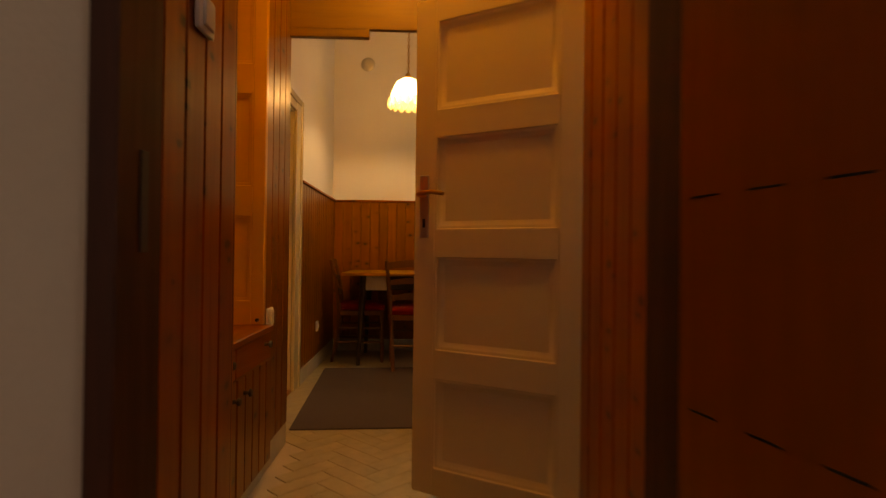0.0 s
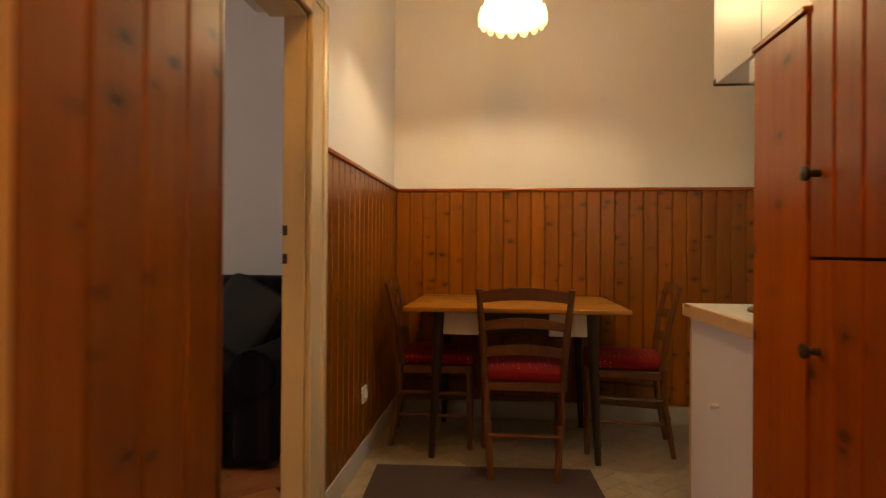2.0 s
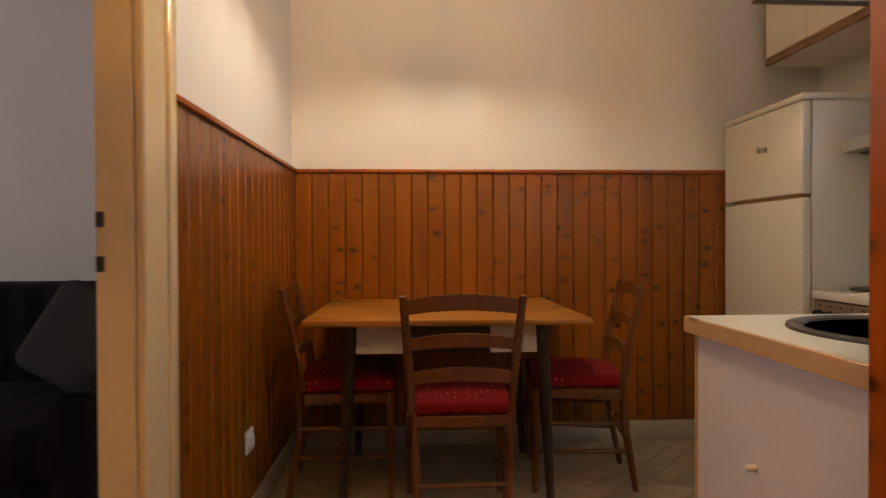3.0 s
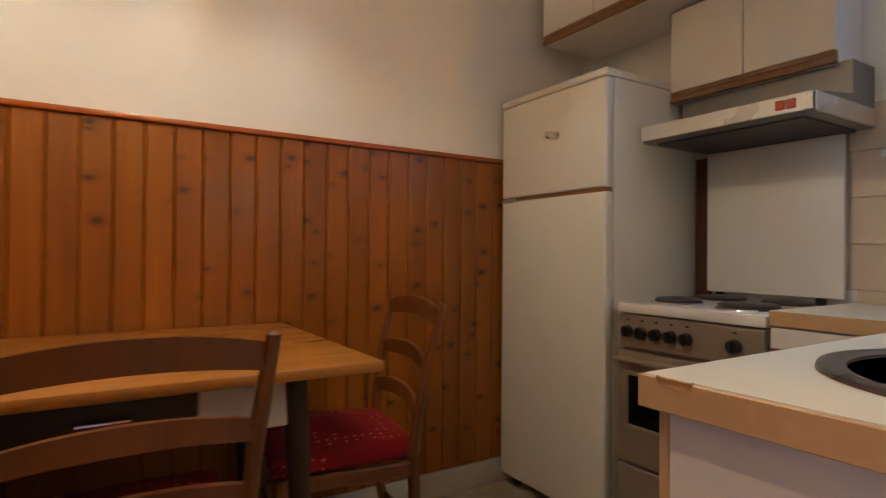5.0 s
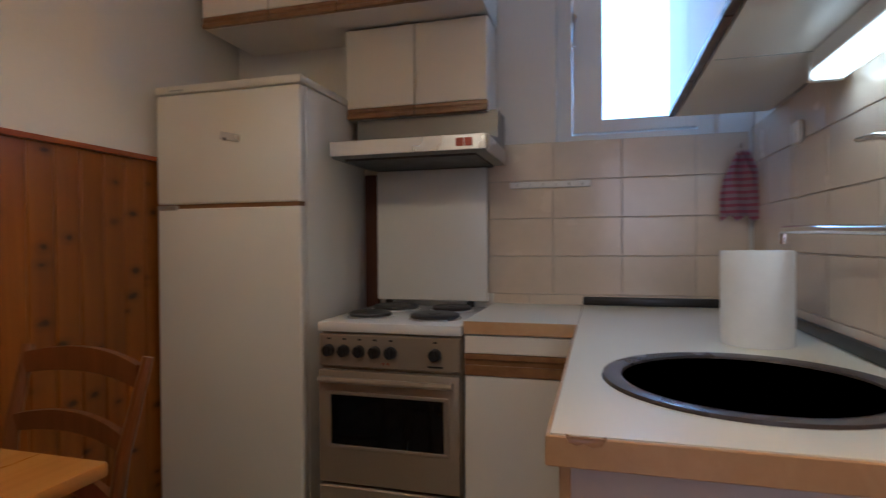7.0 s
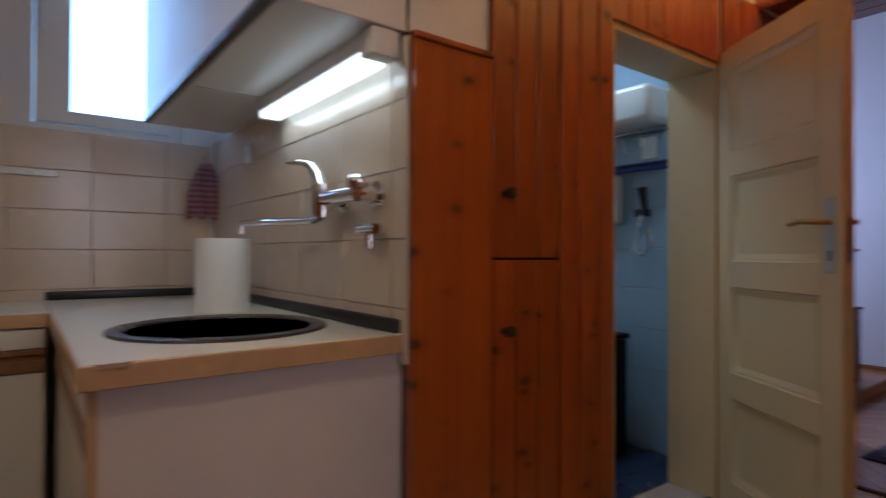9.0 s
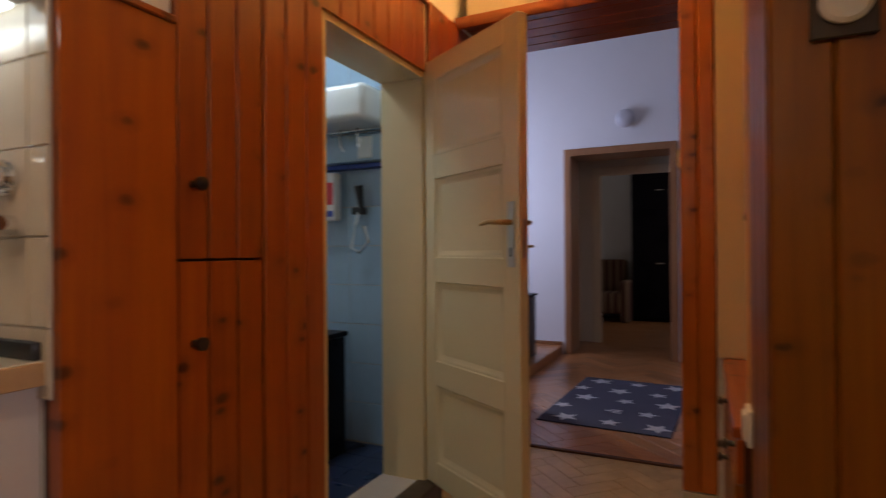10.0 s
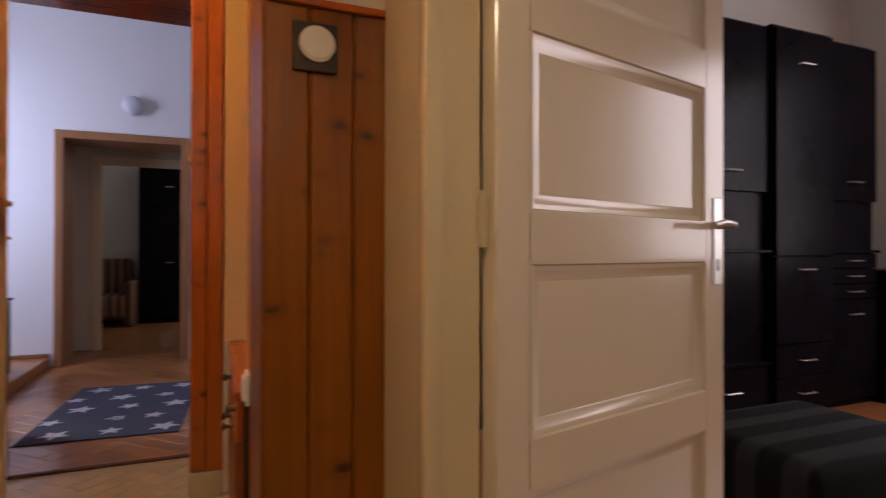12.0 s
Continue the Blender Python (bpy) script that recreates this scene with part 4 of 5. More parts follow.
sec = [(0.03, 0.20), (0.03, 0.095), (-0.205, 0.066), (-0.21, 0.02), (-0.19, 0.008), (0.18, 0.008), (0.18, 0.20)]
a = [bm.verts.new((x, -0.012, z)) for x, z in sec]
b = [bm.verts.new((x, 0.56, z)) for x, z in sec]
for k in range(len(sec)):
    bm.faces.new((a[k], a[(k + 1) % 7], b[(k + 1) % 7], b[k]))
bm.faces.new(a), bm.faces.new(b)
bmesh.ops.recalc_face_normals(bm, faces=bm.faces)
part("shell", bm, HOOD_GREY, hd)
part("filter", boxm(-0.17, 0.16, 0.03, 0.52, 0.0, 0.009), IRON, hd, "dark grease filter")
part("front_strip", boxm(-0.215, -0.208, -0.012, 0.56, 0.014, 0.066, bev=0.002), STEEL, hd)
for y in (0.032, 0.062):
    part("switch", boxm(-0.219, -0.211, y, y + 0.027, 0.026, 0.054, bev=0.002), RED_LAMP, hd, "red rocker switch")
part("side_cap", boxm(-0.21, 0.17, -0.02, -0.0125, 0.008, 0.066, bev=0.003), STEEL, hd)

# ---- base units and worktop ----


def base_door(parent, a, b, z0, z1, name="door"):
    dd = part(name, boxm(a + 0.002, b - 0.002, 0, 0.018, z0, z1, bev=0.0015), WHITE_LAM, parent)
    return dd


bc = thing("base_cabinet", pose(1.985, 4.398, 0, 0, 0, -90), "white base cabinet with a drawer and brown grip rails", "cabinet")
part("body", boxm(0, 0.335, 0.02, 0.53, 0.08, 0.822), WHITE_LAM, bc)
part("plinth", boxm(0, 0.335, 0.05, 0.5, 0, 0.08), TRIM_WOOD, bc)
base_door(bc, 0, 0.335, 0.765, 0.820, "drawer")
bm = boxm(0.001, 0.334, -0.004, 0.018, 0.745, 0.764, bev=0.003)
box(bm, 0.001, 0.334, 0.006, 0.018, 0.728, 0.745)
box(bm, 0.001, 0.334, -0.002, 0.018, 0.695, 0.728, bev=0.003)
part("grip_rail", bm, TRIM_WOOD, bc, "brown wooden grip rail")
base_door(bc, 0, 0.335, 0.09, 0.693)

sc = thing("sink_cabinet", pose(1.02, 3.455, 0), "off-white sink base cabinet with a bare side panel", "cabinet")
part("side_panel", boxm(0.012, 0.03, 0.0, 0.57, 0.0, 0.822), PINKISH_LAM, sc, "off-white side panel")
part("front_edge", boxm(0.010, 0.032, 0.570, 0.585, 0.0, 0.822, bev=0.002), EDGE_WOOD, sc)
part("knob", cyl(bmesh.new(), (-0.014, 0.335, 0.585), (0.012, 0.335, 0.585), 0.008, 0.006, 12, 0.002), PLASTIC, sc)
part("bottom", boxm(0.03, 0.965, 0.0, 0.55, 0.08, 0.10), WHITE_LAM, sc)
for k in range(2):
    x0, x1 = 0.034 + k * 0.465, 0.034 + (k + 1) * 0.465
    dd = part("door", boxm(x0 + 0.002, x1 - 0.002, 0.562, 0.580, 0.09, 0.70, bev=0.0015), WHITE_LAM, sc)
    part("grip_rail", boxm(x0 + 0.002, x1 - 0.002, 0.560, 0.586, 0.702, 0.745, bev=0.003), TRIM_WOOD, dd)
    part("drawer", boxm(x0 + 0.002, x1 - 0.002, 0.562, 0.580, 0.748, 0.82, bev=0.0015), WHITE_LAM, sc)

# worktop in an L, with the sink cut through
SX, SY, SR = 1.352, 3.745, 0.228
wt = thing("worktop", ORIGIN, "pale laminate L-shaped worktop with chipped wooden edge", "worktop")
bm = bmesh.new()
x0, x1, y0, y1, z0, z1 = 1.016, 2.516, 3.456, 4.050, 0.826, 0.866
N = 48


def rim_pt(a):
    """Where the ray at angle a from the sink's middle leaves the worktop."""
    c, s = math.cos(a), math.sin(a)
    k = min(((x1 - SX) / c if c > 0 else (x0 - SX) / c) if abs(c) > 1e-6 else 9, ((y1 - SY) / s if s > 0 else (y0 - SY) / s) if abs(s) > 1e-6 else 9)
    return SX + k * c, SY + k * s


angs = sorted([2 * math.pi * j / N for j in range(N)] + [math.atan2(y - SY, x - SX) % (2 * math.pi) for x in (x0, x1) for y in (y0, y1)])
rings = []
for zz in (z1, z0):
    rings.append(([bm.verts.new((SX + (SR - 0.012) * math.cos(a), SY + (SR - 0.012) * math.sin(a), zz)) for a in angs], [bm.verts.new((*rim_pt(a), zz)) for a in angs]))
n = len(angs)
for j in range(n):
    k = (j + 1) % n
    (i0, o0), (i1, o1) = rings
    bm.faces.new((i0[j], i0[k], o0[k], o0[j]))
    bm.faces.new((i1[j], o1[j], o1[k], i1[k]))
    bm.faces.new((i0[j], i1[j], i1[k], i0[k]))
    bm.faces.new((o0[j], o0[k], o1[k], o1[j]))
bmesh.ops.recalc_face_normals(bm, faces=bm.faces)
part("slab", bm, WORKTOP, wt)
part("corner_slab", boxm(1.985, 2.516, 4.052, 4.398, 0.826, 0.8655), WORKTOP, wt)
part("edge", boxm(1.010, 1.0158, 3.456, 4.056, 0.825, 0.8645, bev=0.0015), EDGE_WOOD, wt, "wooden end edging with a chip")
part("edge", boxm(1.016, 1.985, 4.0502, 4.056, 0.825, 0.8645, bev=0.0015), EDGE_WOOD, wt)
part("edge", boxm(1.979, 1.9848, 4.056, 4.398, 0.825, 0.8645, bev=0.0015), EDGE_WOOD, wt)
bm = bmesh.new()
random.seed(4)
prof = [(0.0, 0.0), (0.004, -0.008), (0.014, -0.011), (0.022, -0.008), (0.034, -0.012), (0.044, -0.009), (0.050, 0.0)]
f = [bm.verts.new((1.0095, 4.030 - y, 0.8652 + z)) for y, z in prof]
g = [bm.verts.new((1.0140, 4.030 - y, 0.8670 + z * 0.2)) for y, z in prof]
bm.faces.new(f)
for k in range(len(prof) - 1):
    bm.faces.new((f[k], f[k + 1], g[k + 1], g[k]))
part("chip", bm, TRIM_WOOD, wt, "chipped bare edge")
part("joint", boxm(1.99, 2.51, 4.0500, 4.0518, 0.860, 0.8662), TRIM_WOOD, wt)
for nm, b4 in (("upstand_sink", (1.02, 2.50, 3.4565, 3.474)), ("upstand_window", (2.497, 2.512, 3.474, 4.05))):
    u = tagged(part("upstand", boxm(*b4, 0.866, 0.898, bev=0.006, seg=2), BLACK), "dark plastic upstand along the tiles", "upstand")

sk = thing("sink", pose(SX, SY, 0.866), "round dark brown sink set in the worktop", "sink")
part("bowl", lathe(bmesh.new(), (0, 0, 0), [(SR + 0.012, 0.0), (SR + 0.010, 0.006), (SR - 0.005, 0.009), (SR - 0.022, 0.004), (SR - 0.03, -0.02), (SR - 0.042, -0.12), (SR - 0.08, -0.15), (0.03, -0.16), (0.0, -0.16), (0.0, -0.168), (SR - 0.07, -0.158), (SR - 0.034, -0.12), (SR - 0.020, -0.005), (SR + 0.01, 0.0)], 56), SINK, sk)
part("drain", lathe(bmesh.new(), (0, 0, -0.160), [(0.0, 0.004), (0.025, 0.005), (0.035, 0.001), (0.035, -0.002), (0, -0.002)]), CHROME, sk)

fc = thing("wall_tap", pose(1.195, 3.460, 1.178), "chrome wall-mounted kitchen mixer tap with a long spout", "tap")
bm = bmesh.new()
for x in (-0.085, 0.085):
    cyl(bm, (x, 0.0, 0.0), (x, 0.014, 0.0), 0.032, n=28, bev=0.004)
    cyl(bm, (x, 0.012, 0.0), (x, 0.060, 0.0), 0.019, n=20, bev=0.003)
cyl(bm, (-0.095, 0.060, 0.0), (0.10, 0.060, 0.0), 0.019, n=24, bev=0.005)
part("body", bm, CHROME, fc)
bm = cyl(bmesh.new(), (0.10, 0.060, -0.045), (0.10, 0.060, 0.038), 0.026, n=28, bev=0.006)
part("cartridge", bm, CHROME, fc)
part("lever", tube(bmesh.new(), [(0.10, 0.060, 0.032), (0.112, 0.062, 0.062), (0.145, 0.066, 0.092), (0.20, 0.070, 0.106), (0.275, 0.074, 0.112)], [0.025, 0.023, 0.018, 0.015, 0.010], 14, 0.55), CHROME, fc)
part("spout", tube(bmesh.new(), [(0.10, 0.060, -0.040), (0.115, 0.068, -0.052), (0.15, 0.075, -0.053), (0.38, 0.10, -0.047), (0.545, 0.115, -0.044), (0.556, 0.116, -0.050), (0.558, 0.116, -0.076)], [0.015, 0.012, 0.010, 0.010, 0.010, 0.010, 0.011], 14), CHROME, fc)
bm = cyl(bmesh.new(), (-0.10, 0.0, -0.082), (-0.10, 0.05, -0.082), 0.017, n=20, bev=0.003)
cyl(bm, (-0.145, 0.045, -0.082), (-0.07, 0.045, -0.082), 0.012, n=16, bev=0.002)
cyl(bm, (-0.115, 0.045, -0.08), (-0.115, 0.045, -0.125), 0.010, n=16, bev=0.002)
part("valve", bm, CHROME, fc, "small chrome angle valve")
part("knob", lathe(bmesh.new(), (-0.085, 0.060, 0.012), [(0.0, 0.030), (0.016, 0.029), (0.024, 0.022), (0.026, 0.010), (0.022, 0.0), (0.0, 0.0)], 24), CHROME, fc)

kr = tagged(part("paper_roll", lathe(bmesh.new(), (1.757, 3.632, 0.866), [(0.02, 0.0), (0.076, 0.0), (0.078, 0.004), (0.078, 0.216), (0.076, 0.220), (0.021, 0.220), (0.020, 0.0)], 40), PAPER), "white kitchen paper roll standing on the worktop", "paper roll")

tw = thing("tea_towel", pose(2.455, 3.49, 1.20), "red and white checked tea towel on a wall hook", "towel")
bm = bmesh.new()
rows = []
for i in range(11):
    zz = 0.23 * (1 - i / 10)
    w = 0.02 + 0.05 * math.sin(min(1, i / 7) * math.pi / 2)
    rows.append([bm.verts.new((0.012 * math.sin(j * 1.7 + i * 0.3) - 0.01, -0.02 + w * (j / 8 - 0.5) * 2 + 0.04, zz - 0.012 * (j % 3))) for j in range(9)])
for p, q in zip(rows, rows[1:]):
    for j in range(8):
        bm.faces.new((p[j], p[j + 1], q[j + 1], q[j]))
bmesh.ops.solidify(bm, geom=bm.faces, thickness=0.006)
part("cloth", bm, TOWEL, tw)
part("hook", tube(bmesh.new(), [(0.045, 0.02, 0.245), (0.0, 0.02, 0.245), (-0.012, 0.02, 0.235), (-0.012, 0.02, 0.25)], 0.004, 8), CHROME, tw)

hr = thing("hook_rail", pose(2.508, 4.02, 1.322), "white metal hook rail on the tiles", "hook rail")
part("bar", boxm(-0.008, 0.0, 0.0, 0.312, 0.0, 0.026, bev=0.003), ENAMEL, hr)
for k in range(6):
    part("hook", tube(bmesh.new(), [(-0.008, 0.03 + 0.05 * k, 0.016), (-0.018, 0.03 + 0.05 * k, 0.008), (-0.020, 0.03 + 0.05 * k, 0.014)], 0.003, 6), STEEL, hr)

# upper cabinet over the sink with the lamp beneath
uc = thing("wall_cabinet", pose(2.30, 3.762, 1.525, 0, 0, 180), "white wall cabinet with a dark lower edge above the sink", "cabinet")
part("body", boxm(0, 1.298, 0.02, 0.302, 0.0, 0.70, bev=0.002), WHITE_LAM, uc)
for k in range(3):
    dd = part("door", boxm(k * 0.4327 + 0.002, (k + 1) * 0.4327 - 0.002, 0, 0.018, 0.02, 0.697, bev=0.0015), WHITE_LAM, uc)
    part("grip_rail", boxm(k * 0.4327 + 0.001, (k + 1) * 0.4327 - 0.001, -0.004, 0.018, 0.0, 0.019, bev=0.003), DARK_LEG, dd, "dark grip rail")
part("seam", boxm(0.60, 0.603, 0.03, 0.30, -0.0015, 0.001), GREY_METAL, uc)
ul = thing("worktop_lamp", pose(1.38, 3.508, 1.458), "lit slim fluorescent lamp under the cabinet", "lamp")
part("housing", boxm(-0.325, 0.335, -0.036, 0.030, 0.022, 0.067, bev=0.004), PLASTIC, ul)
part("tube", boxm(-0.32, 0.315, -0.032, 0.034, 0.0, 0.024, bev=0.009, seg=3), TUBE, ul, "glowing diffuser")
part("end_cap", boxm(-0.372, -0.322, -0.036, 0.036, 0.006, 0.067, bev=0.006, seg=2), PLASTIC, ul)
part("end_cap", boxm(0.316, 0.335, -0.036, 0.036, 0.0, 0.067, bev=0.006, seg=2), PLASTIC, ul)

tagged(part("wall_socket", boxm(1.99, 2.055, 3.462, 3.474, 1.37, 1.435, bev=0.004), PLASTIC), "white socket on the tiled wall", "socket")

# ---- tall pine cupboard between kitchen and bathroom ----
tc = thing("tall_cupboard", pose(0.995, 3.45, 0, 0, 0, -90), "tall varnished pine cupboard with small dark knobs", "cupboard")
part("carcass", boxm(0.0, 0.715, 0.024, 0.09, 0.0, 2.2), DARK_FRAME, tc)
sp = part("side_strip", boxm(0.0, 0.225, -0.012, 0.022, 0.0, 1.51), PINE_CUPBOARD, tc, "pine panel with a dark cap")
part("cap", boxm(-0.004, 0.225, -0.018, 0.022, 1.511, 1.527, bev=0.003), PINE_CUPBOARD, sp)
part("upper_strip", boxm(0.0, 0.225, 0.004, 0.022, 1.53, 2.2), WHITE_LAM, tc, "white laminate above the pine panel")
for nm, z0, z1 in (("lower_door", 0.06, 1.027), ("upper_door", 1.033, 2.2)):
    dd = part(nm, boxm(0.229, 0.475, 0.006, 0.022, z0, z1), PINE_CUPBOARD, tc)
    for k in range(3):
        b = new("board", board_mesh(0.0805, z1 - z0, PINE_CUPBOARD))
        b.parent = dd
        b.location = (0.2295 + k * 0.082, 0.006, z0)
    kz = 0.855 if z0 < 1 else 1.19
    part("knob", lathe(bmesh.new(), (0, 0, 0), [(0, 0), (0.008, 0.0), (0.007, 0.016), (0.015, 0.022), (0.014, 0.030), (0, 0.033)], 16), DARK_LEG, dd, "small dark knob").matrix_basis = pose(0.268, -0.010, kz, 90, 0, 0)
fp = part("fixed_panel", boxm(0.478, 0.715, 0.004, 0.022, 0.0, 2.2), PINE_CUPBOARD, tc)
for k in range(3):
    b = new("board", board_mesh(0.0775, 2.2, PINE_CUPBOARD))
    b.parent = fp
    b.location = (0.479 + k * 0.0788, 0.004, 0)

# ---- coat niche ----
structure("trim_niche_filler", boxm(-0.29, -0.050, 1.645, 1.698, 0, 0.630), PINE_X, "narrow pine filler beside the bench cupboard")
bn = thing("niche_cupboard", pose(-0.05, 1.70, 0, 0, 0, 90), "built-in pine bench cupboard in the coat niche", "cupboard")
part("top", boxm(0, 0.86, -0.008, 0.245, 0.606, 0.632, bev=0.004), PINE_X, bn, "reddish pine bench top")
part("body", boxm(0.002, 0.858, 0.016, 0.24, 0.08, 0.605), DARK_FRAME, bn)
part("plinth", boxm(0.0, 0.86, 0.03, 0.2, 0.0, 0.08), STONE, bn)
for k in range(2):
    dw = part("drawer", boxm(k * 0.43 + 0.003, (k + 1) * 0.43 - 0.003, 0, 0.015, 0.50, 0.602, bev=0.002), PINE_X, bn)
    part("knob", lathe(bmesh.new(), (0, 0, 0), [(0, 0), (0.008, 0.0), (0.006, 0.014), (0.014, 0.020), (0.012, 0.028), (0, 0.030)], 16), DARK_LEG, dw).matrix_basis = pose(k * 0.43 + 0.34, 0, 0.565, 90, 0, 0)
    dd = part("door", boxm(k * 0.43 + 0.003, (k + 1) * 0.43 - 0.003, 0.008, 0.015, 0.085, 0.495), PINE, bn)
    for j in range(5):
        b = new("board", board_mesh(0.083, 0.41, PINE))
        b.parent = dd
        b.location = (k * 0.43 + 0.004 + j * 0.0845, 0.0085, 0.085)
    part("knob", lathe(bmesh.new(), (0, 0, 0), [(0, 0), (0.008, 0.0), (0.006, 0.014), (0.014, 0.020), (0.012, 0.028), (0, 0.030)], 16), DARK_LEG, dd).matrix_basis = pose(0.38 if k == 0 else 0.50, -0.006, 0.44, 90, 0, 0)

dcor = panel_leaf(pose(-0.298, 2.527, 0.634), 0.224, 1.55, 0.03, [(0.09, 0.45), (0.56, 0.95), (1.06, 1.44)], "tan painted panelled end of the coat niche", TAN, 0.052, 0.016)
dcor.name = "niche_panel"
tagged(dcor, category="panelling")
part("bolt", cyl(bmesh.new(), (0.20, 0, 0.02), (0.20, -0.012, 0.02), 0.007, n=10), DARK_LEG, dcor)
tagged(part("niche_end_board", boxm(-0.285, -0.028, 1.642, 1.658, 0.634, 2.18), CREAM), "cream painted end board of the coat niche", "panelling")

# red quilted coat on a hook
ct = thing("coat", pose(-0.195, 2.15, 1.0), "red quilted coat hanging in the pine niche", "coat")
bm = bmesh.new()
rows = []
NR, NC = 60, 128
for i in range(NR + 1):
    h = i / NR
    z = 0.14 + 0.76 * (1 - h)
    wx, wy = 0.042 + 0.034 * h, 0.10 + 0.10 * h
    ring = []
    for j in range(NC):
        a = 2 * math.pi * j / NC
        q = 0.006 * (min(1, 2.2 * abs(math.sin(9 * a + 30 * h))) + min(1, 2.2 * abs(math.sin(9 * a - 30 * h))) - 1.4)
        f = 1 + 0.10 * math.sin(3 * a + 1.2) * h
        ring.append(bm.verts.new(((wx * f + q) * math.cos(a) + 0.016 * h * h, (0.78 * wy * f + q) * math.sin(a), z + 0.02 * math.sin(2 * a) * h)))
    rows.append(ring)
for p, q in zip(rows, rows[1:]):
    for j in range(NC):
        bm.faces.new((p[j], q[j], q[(j + 1) % NC], p[(j + 1) % NC]))
part("body", bm, COAT_RED, ct)
part("hem", tube(bmesh.new(), [v for v in [((0.076 * (1 + 0.10 * math.sin(3 * a + 1.2))) * math.cos(a) + 0.016, 0.155 * (1 + 0.10 * math.sin(3 * a + 1.2)) * math.sin(a), 0.138 + 0.02 * math.sin(2 * a)) for a in [2 * math.pi * j / 40 for j in range(41)]]], 0.005, 6), COAT_DARK, ct)
part("lining", lathe(bmesh.new(), (0.025, 0, 0.19), [(0.0, 0.0), (0.068, 0.0), (0.068, 0.01), (0.0, 0.01)], 24), COAT_DARK, ct, "dark lining")
bm = bmesh.new()
pts = [(0.005 + 0.03 * k / 8, -0.03 - 0.02 * math.sin(k / 8 * 3), 0.80 - 0.097 * k) for k in range(9)]
tube(bm, pts, [0.05, 0.055, 0.055, 0.053, 0.052, 0.05, 0.048, 0.046, 0.042], 20, 0.8)
part("sleeve", bm, COAT_RED, ct)
bm = bmesh.new()
rows = []
for i in range(31):
    zz = 0.82 - 0.80 * i / 30
    ring = []
    for j in range(24):
        a = 2 * math.pi * j / 24
        q = 0.004 * (abs(math.sin(6 * a + 0.9 * i)) + abs(math.sin(6 * a - 0.9 * i)) - 0.8)
        ring.append(bm.verts.new((-0.035 + (0.032 + q) * math.cos(a), -0.125 + (0.058 + q) * math.sin(a), zz)))
    rows.append(ring)
for p, q in zip(rows, rows[1:]):
    for j in range(24):
        bm.faces.new((p[j], q[j], q[(j + 1) % 24], p[(j + 1) % 24]))
bm.faces.new(rows[0]), bm.faces.new(rows[-1])
part("front_panel", bm, COAT_RED, ct)
part("loop", tube(bmesh.new(), [(-0.09, 0, 0.98), (-0.02, 0, 0.95), (0.0, 0.0, 0.90)], 0.006, 8), COAT_DARK, ct)
tagged(part("coat_hook", tube(bmesh.new(), [(-0.285, 2.17, 1.99), (-0.20, 2.17, 1.97), (-0.19, 2.17, 1.985), (-0.19, 2.17, 2.0)], 0.006, 8), BRASS), "small brass coat hook on the pine boards", "hook")

# ---- passage ceiling lamp ----
pl = thing("ceiling_lamp", pose(0.45, 1.86, H), "small lit ceiling lamp of the passage", "lamp")
part("base", lathe(bmesh.new(), (0, 0, 0), [(0, 0), (0.08, 0.0), (0.075, -0.03), (0, -0.03)]), BRASS, pl)
gl = part("globe", lathe(bmesh.new(), (0, 0, -0.03), [(0.07, 0.0), (0.11, -0.05), (0.115, -0.12), (0.09, -0.19), (0.0, -0.22)]), SHADE, pl, "glowing glass globe")
gl.visible_shadow = False

# ---- switches, sockets, vent ----


def wall_switch(m, label, kind):
    s = thing("light_switch" if kind == "switch" else "wall_socket", m, label, kind)
    part("plate", boxm(-0.04, 0.04, -0.012, 0.0, -0.04, 0.04, bev=0.004, seg=2), PLASTIC, s)
    if kind == "switch":
        bm = boxm(-0.026, 0.026, -0.019, -0.011, -0.030, 0.030, bev=0.003)
        part("rocker", bm, PLASTIC, s)
    else:
        part("insert", lathe(bmesh.new(), (0, 0, 0), [(0.026, 0.0), (0.026, 0.003), (0.021, 0.003), (0.019, -0.005), (0, -0.005)], 24), PLASTIC, s).matrix_basis = pose(0, -0.0145, 0, 90, 0, 0)
        for x in (-0.009, 0.009):
            part("hole", cyl(bmesh.new(), (x, -0.0118, 0), (x, -0.0125, 0), 0.003, n=8), BLACK, s)
    return s


wall_switch(pose(-0.078, 2.612, 0.655, 0, 0, 90), "white rocker light switch on pine boards", "switch")
wall_switch(pose(-0.276, 4.72, 0.34, 0, 0, 90), "white wall socket low on the pine wainscot", "socket")
wall_switch(pose(0.103, 1.42, 1.43, 0, 0, 90), "white wall plate on dark pine boards", "switch")

va = thing("air_vent", pose(-0.182, 2.982, 1.418, 0, 0, 180), "round white vent cap on a dark square plate", "vent")
part("plate", boxm(-0.044, 0.044, -0.008, 0.0, -0.05, 0.05, bev=0.002), DARK_LEG, va, "dark square plate")
part("disc", lathe(bmesh.new(), (0, 0, 0), [(0, 0.014), (0.030, 0.013), (0.036, 0.008), (0.036, 0.0), (0, 0)], 32), PLASTIC, va, "white round cap").matrix_basis = pose(0.002, -0.008, 0.004, 90, 0, 0)

# ---- hall ----
mt = thing("doormat", pose(0.545, 0.05, 0.001, 0, 0, -3), "slate doormat with pale stars and a small print", "doormat")
part("mat", boxm(-0.39, 0.39, -0.64, 0.64, 0, 0.007, bev=0.003), MAT_CLOTH, mt)


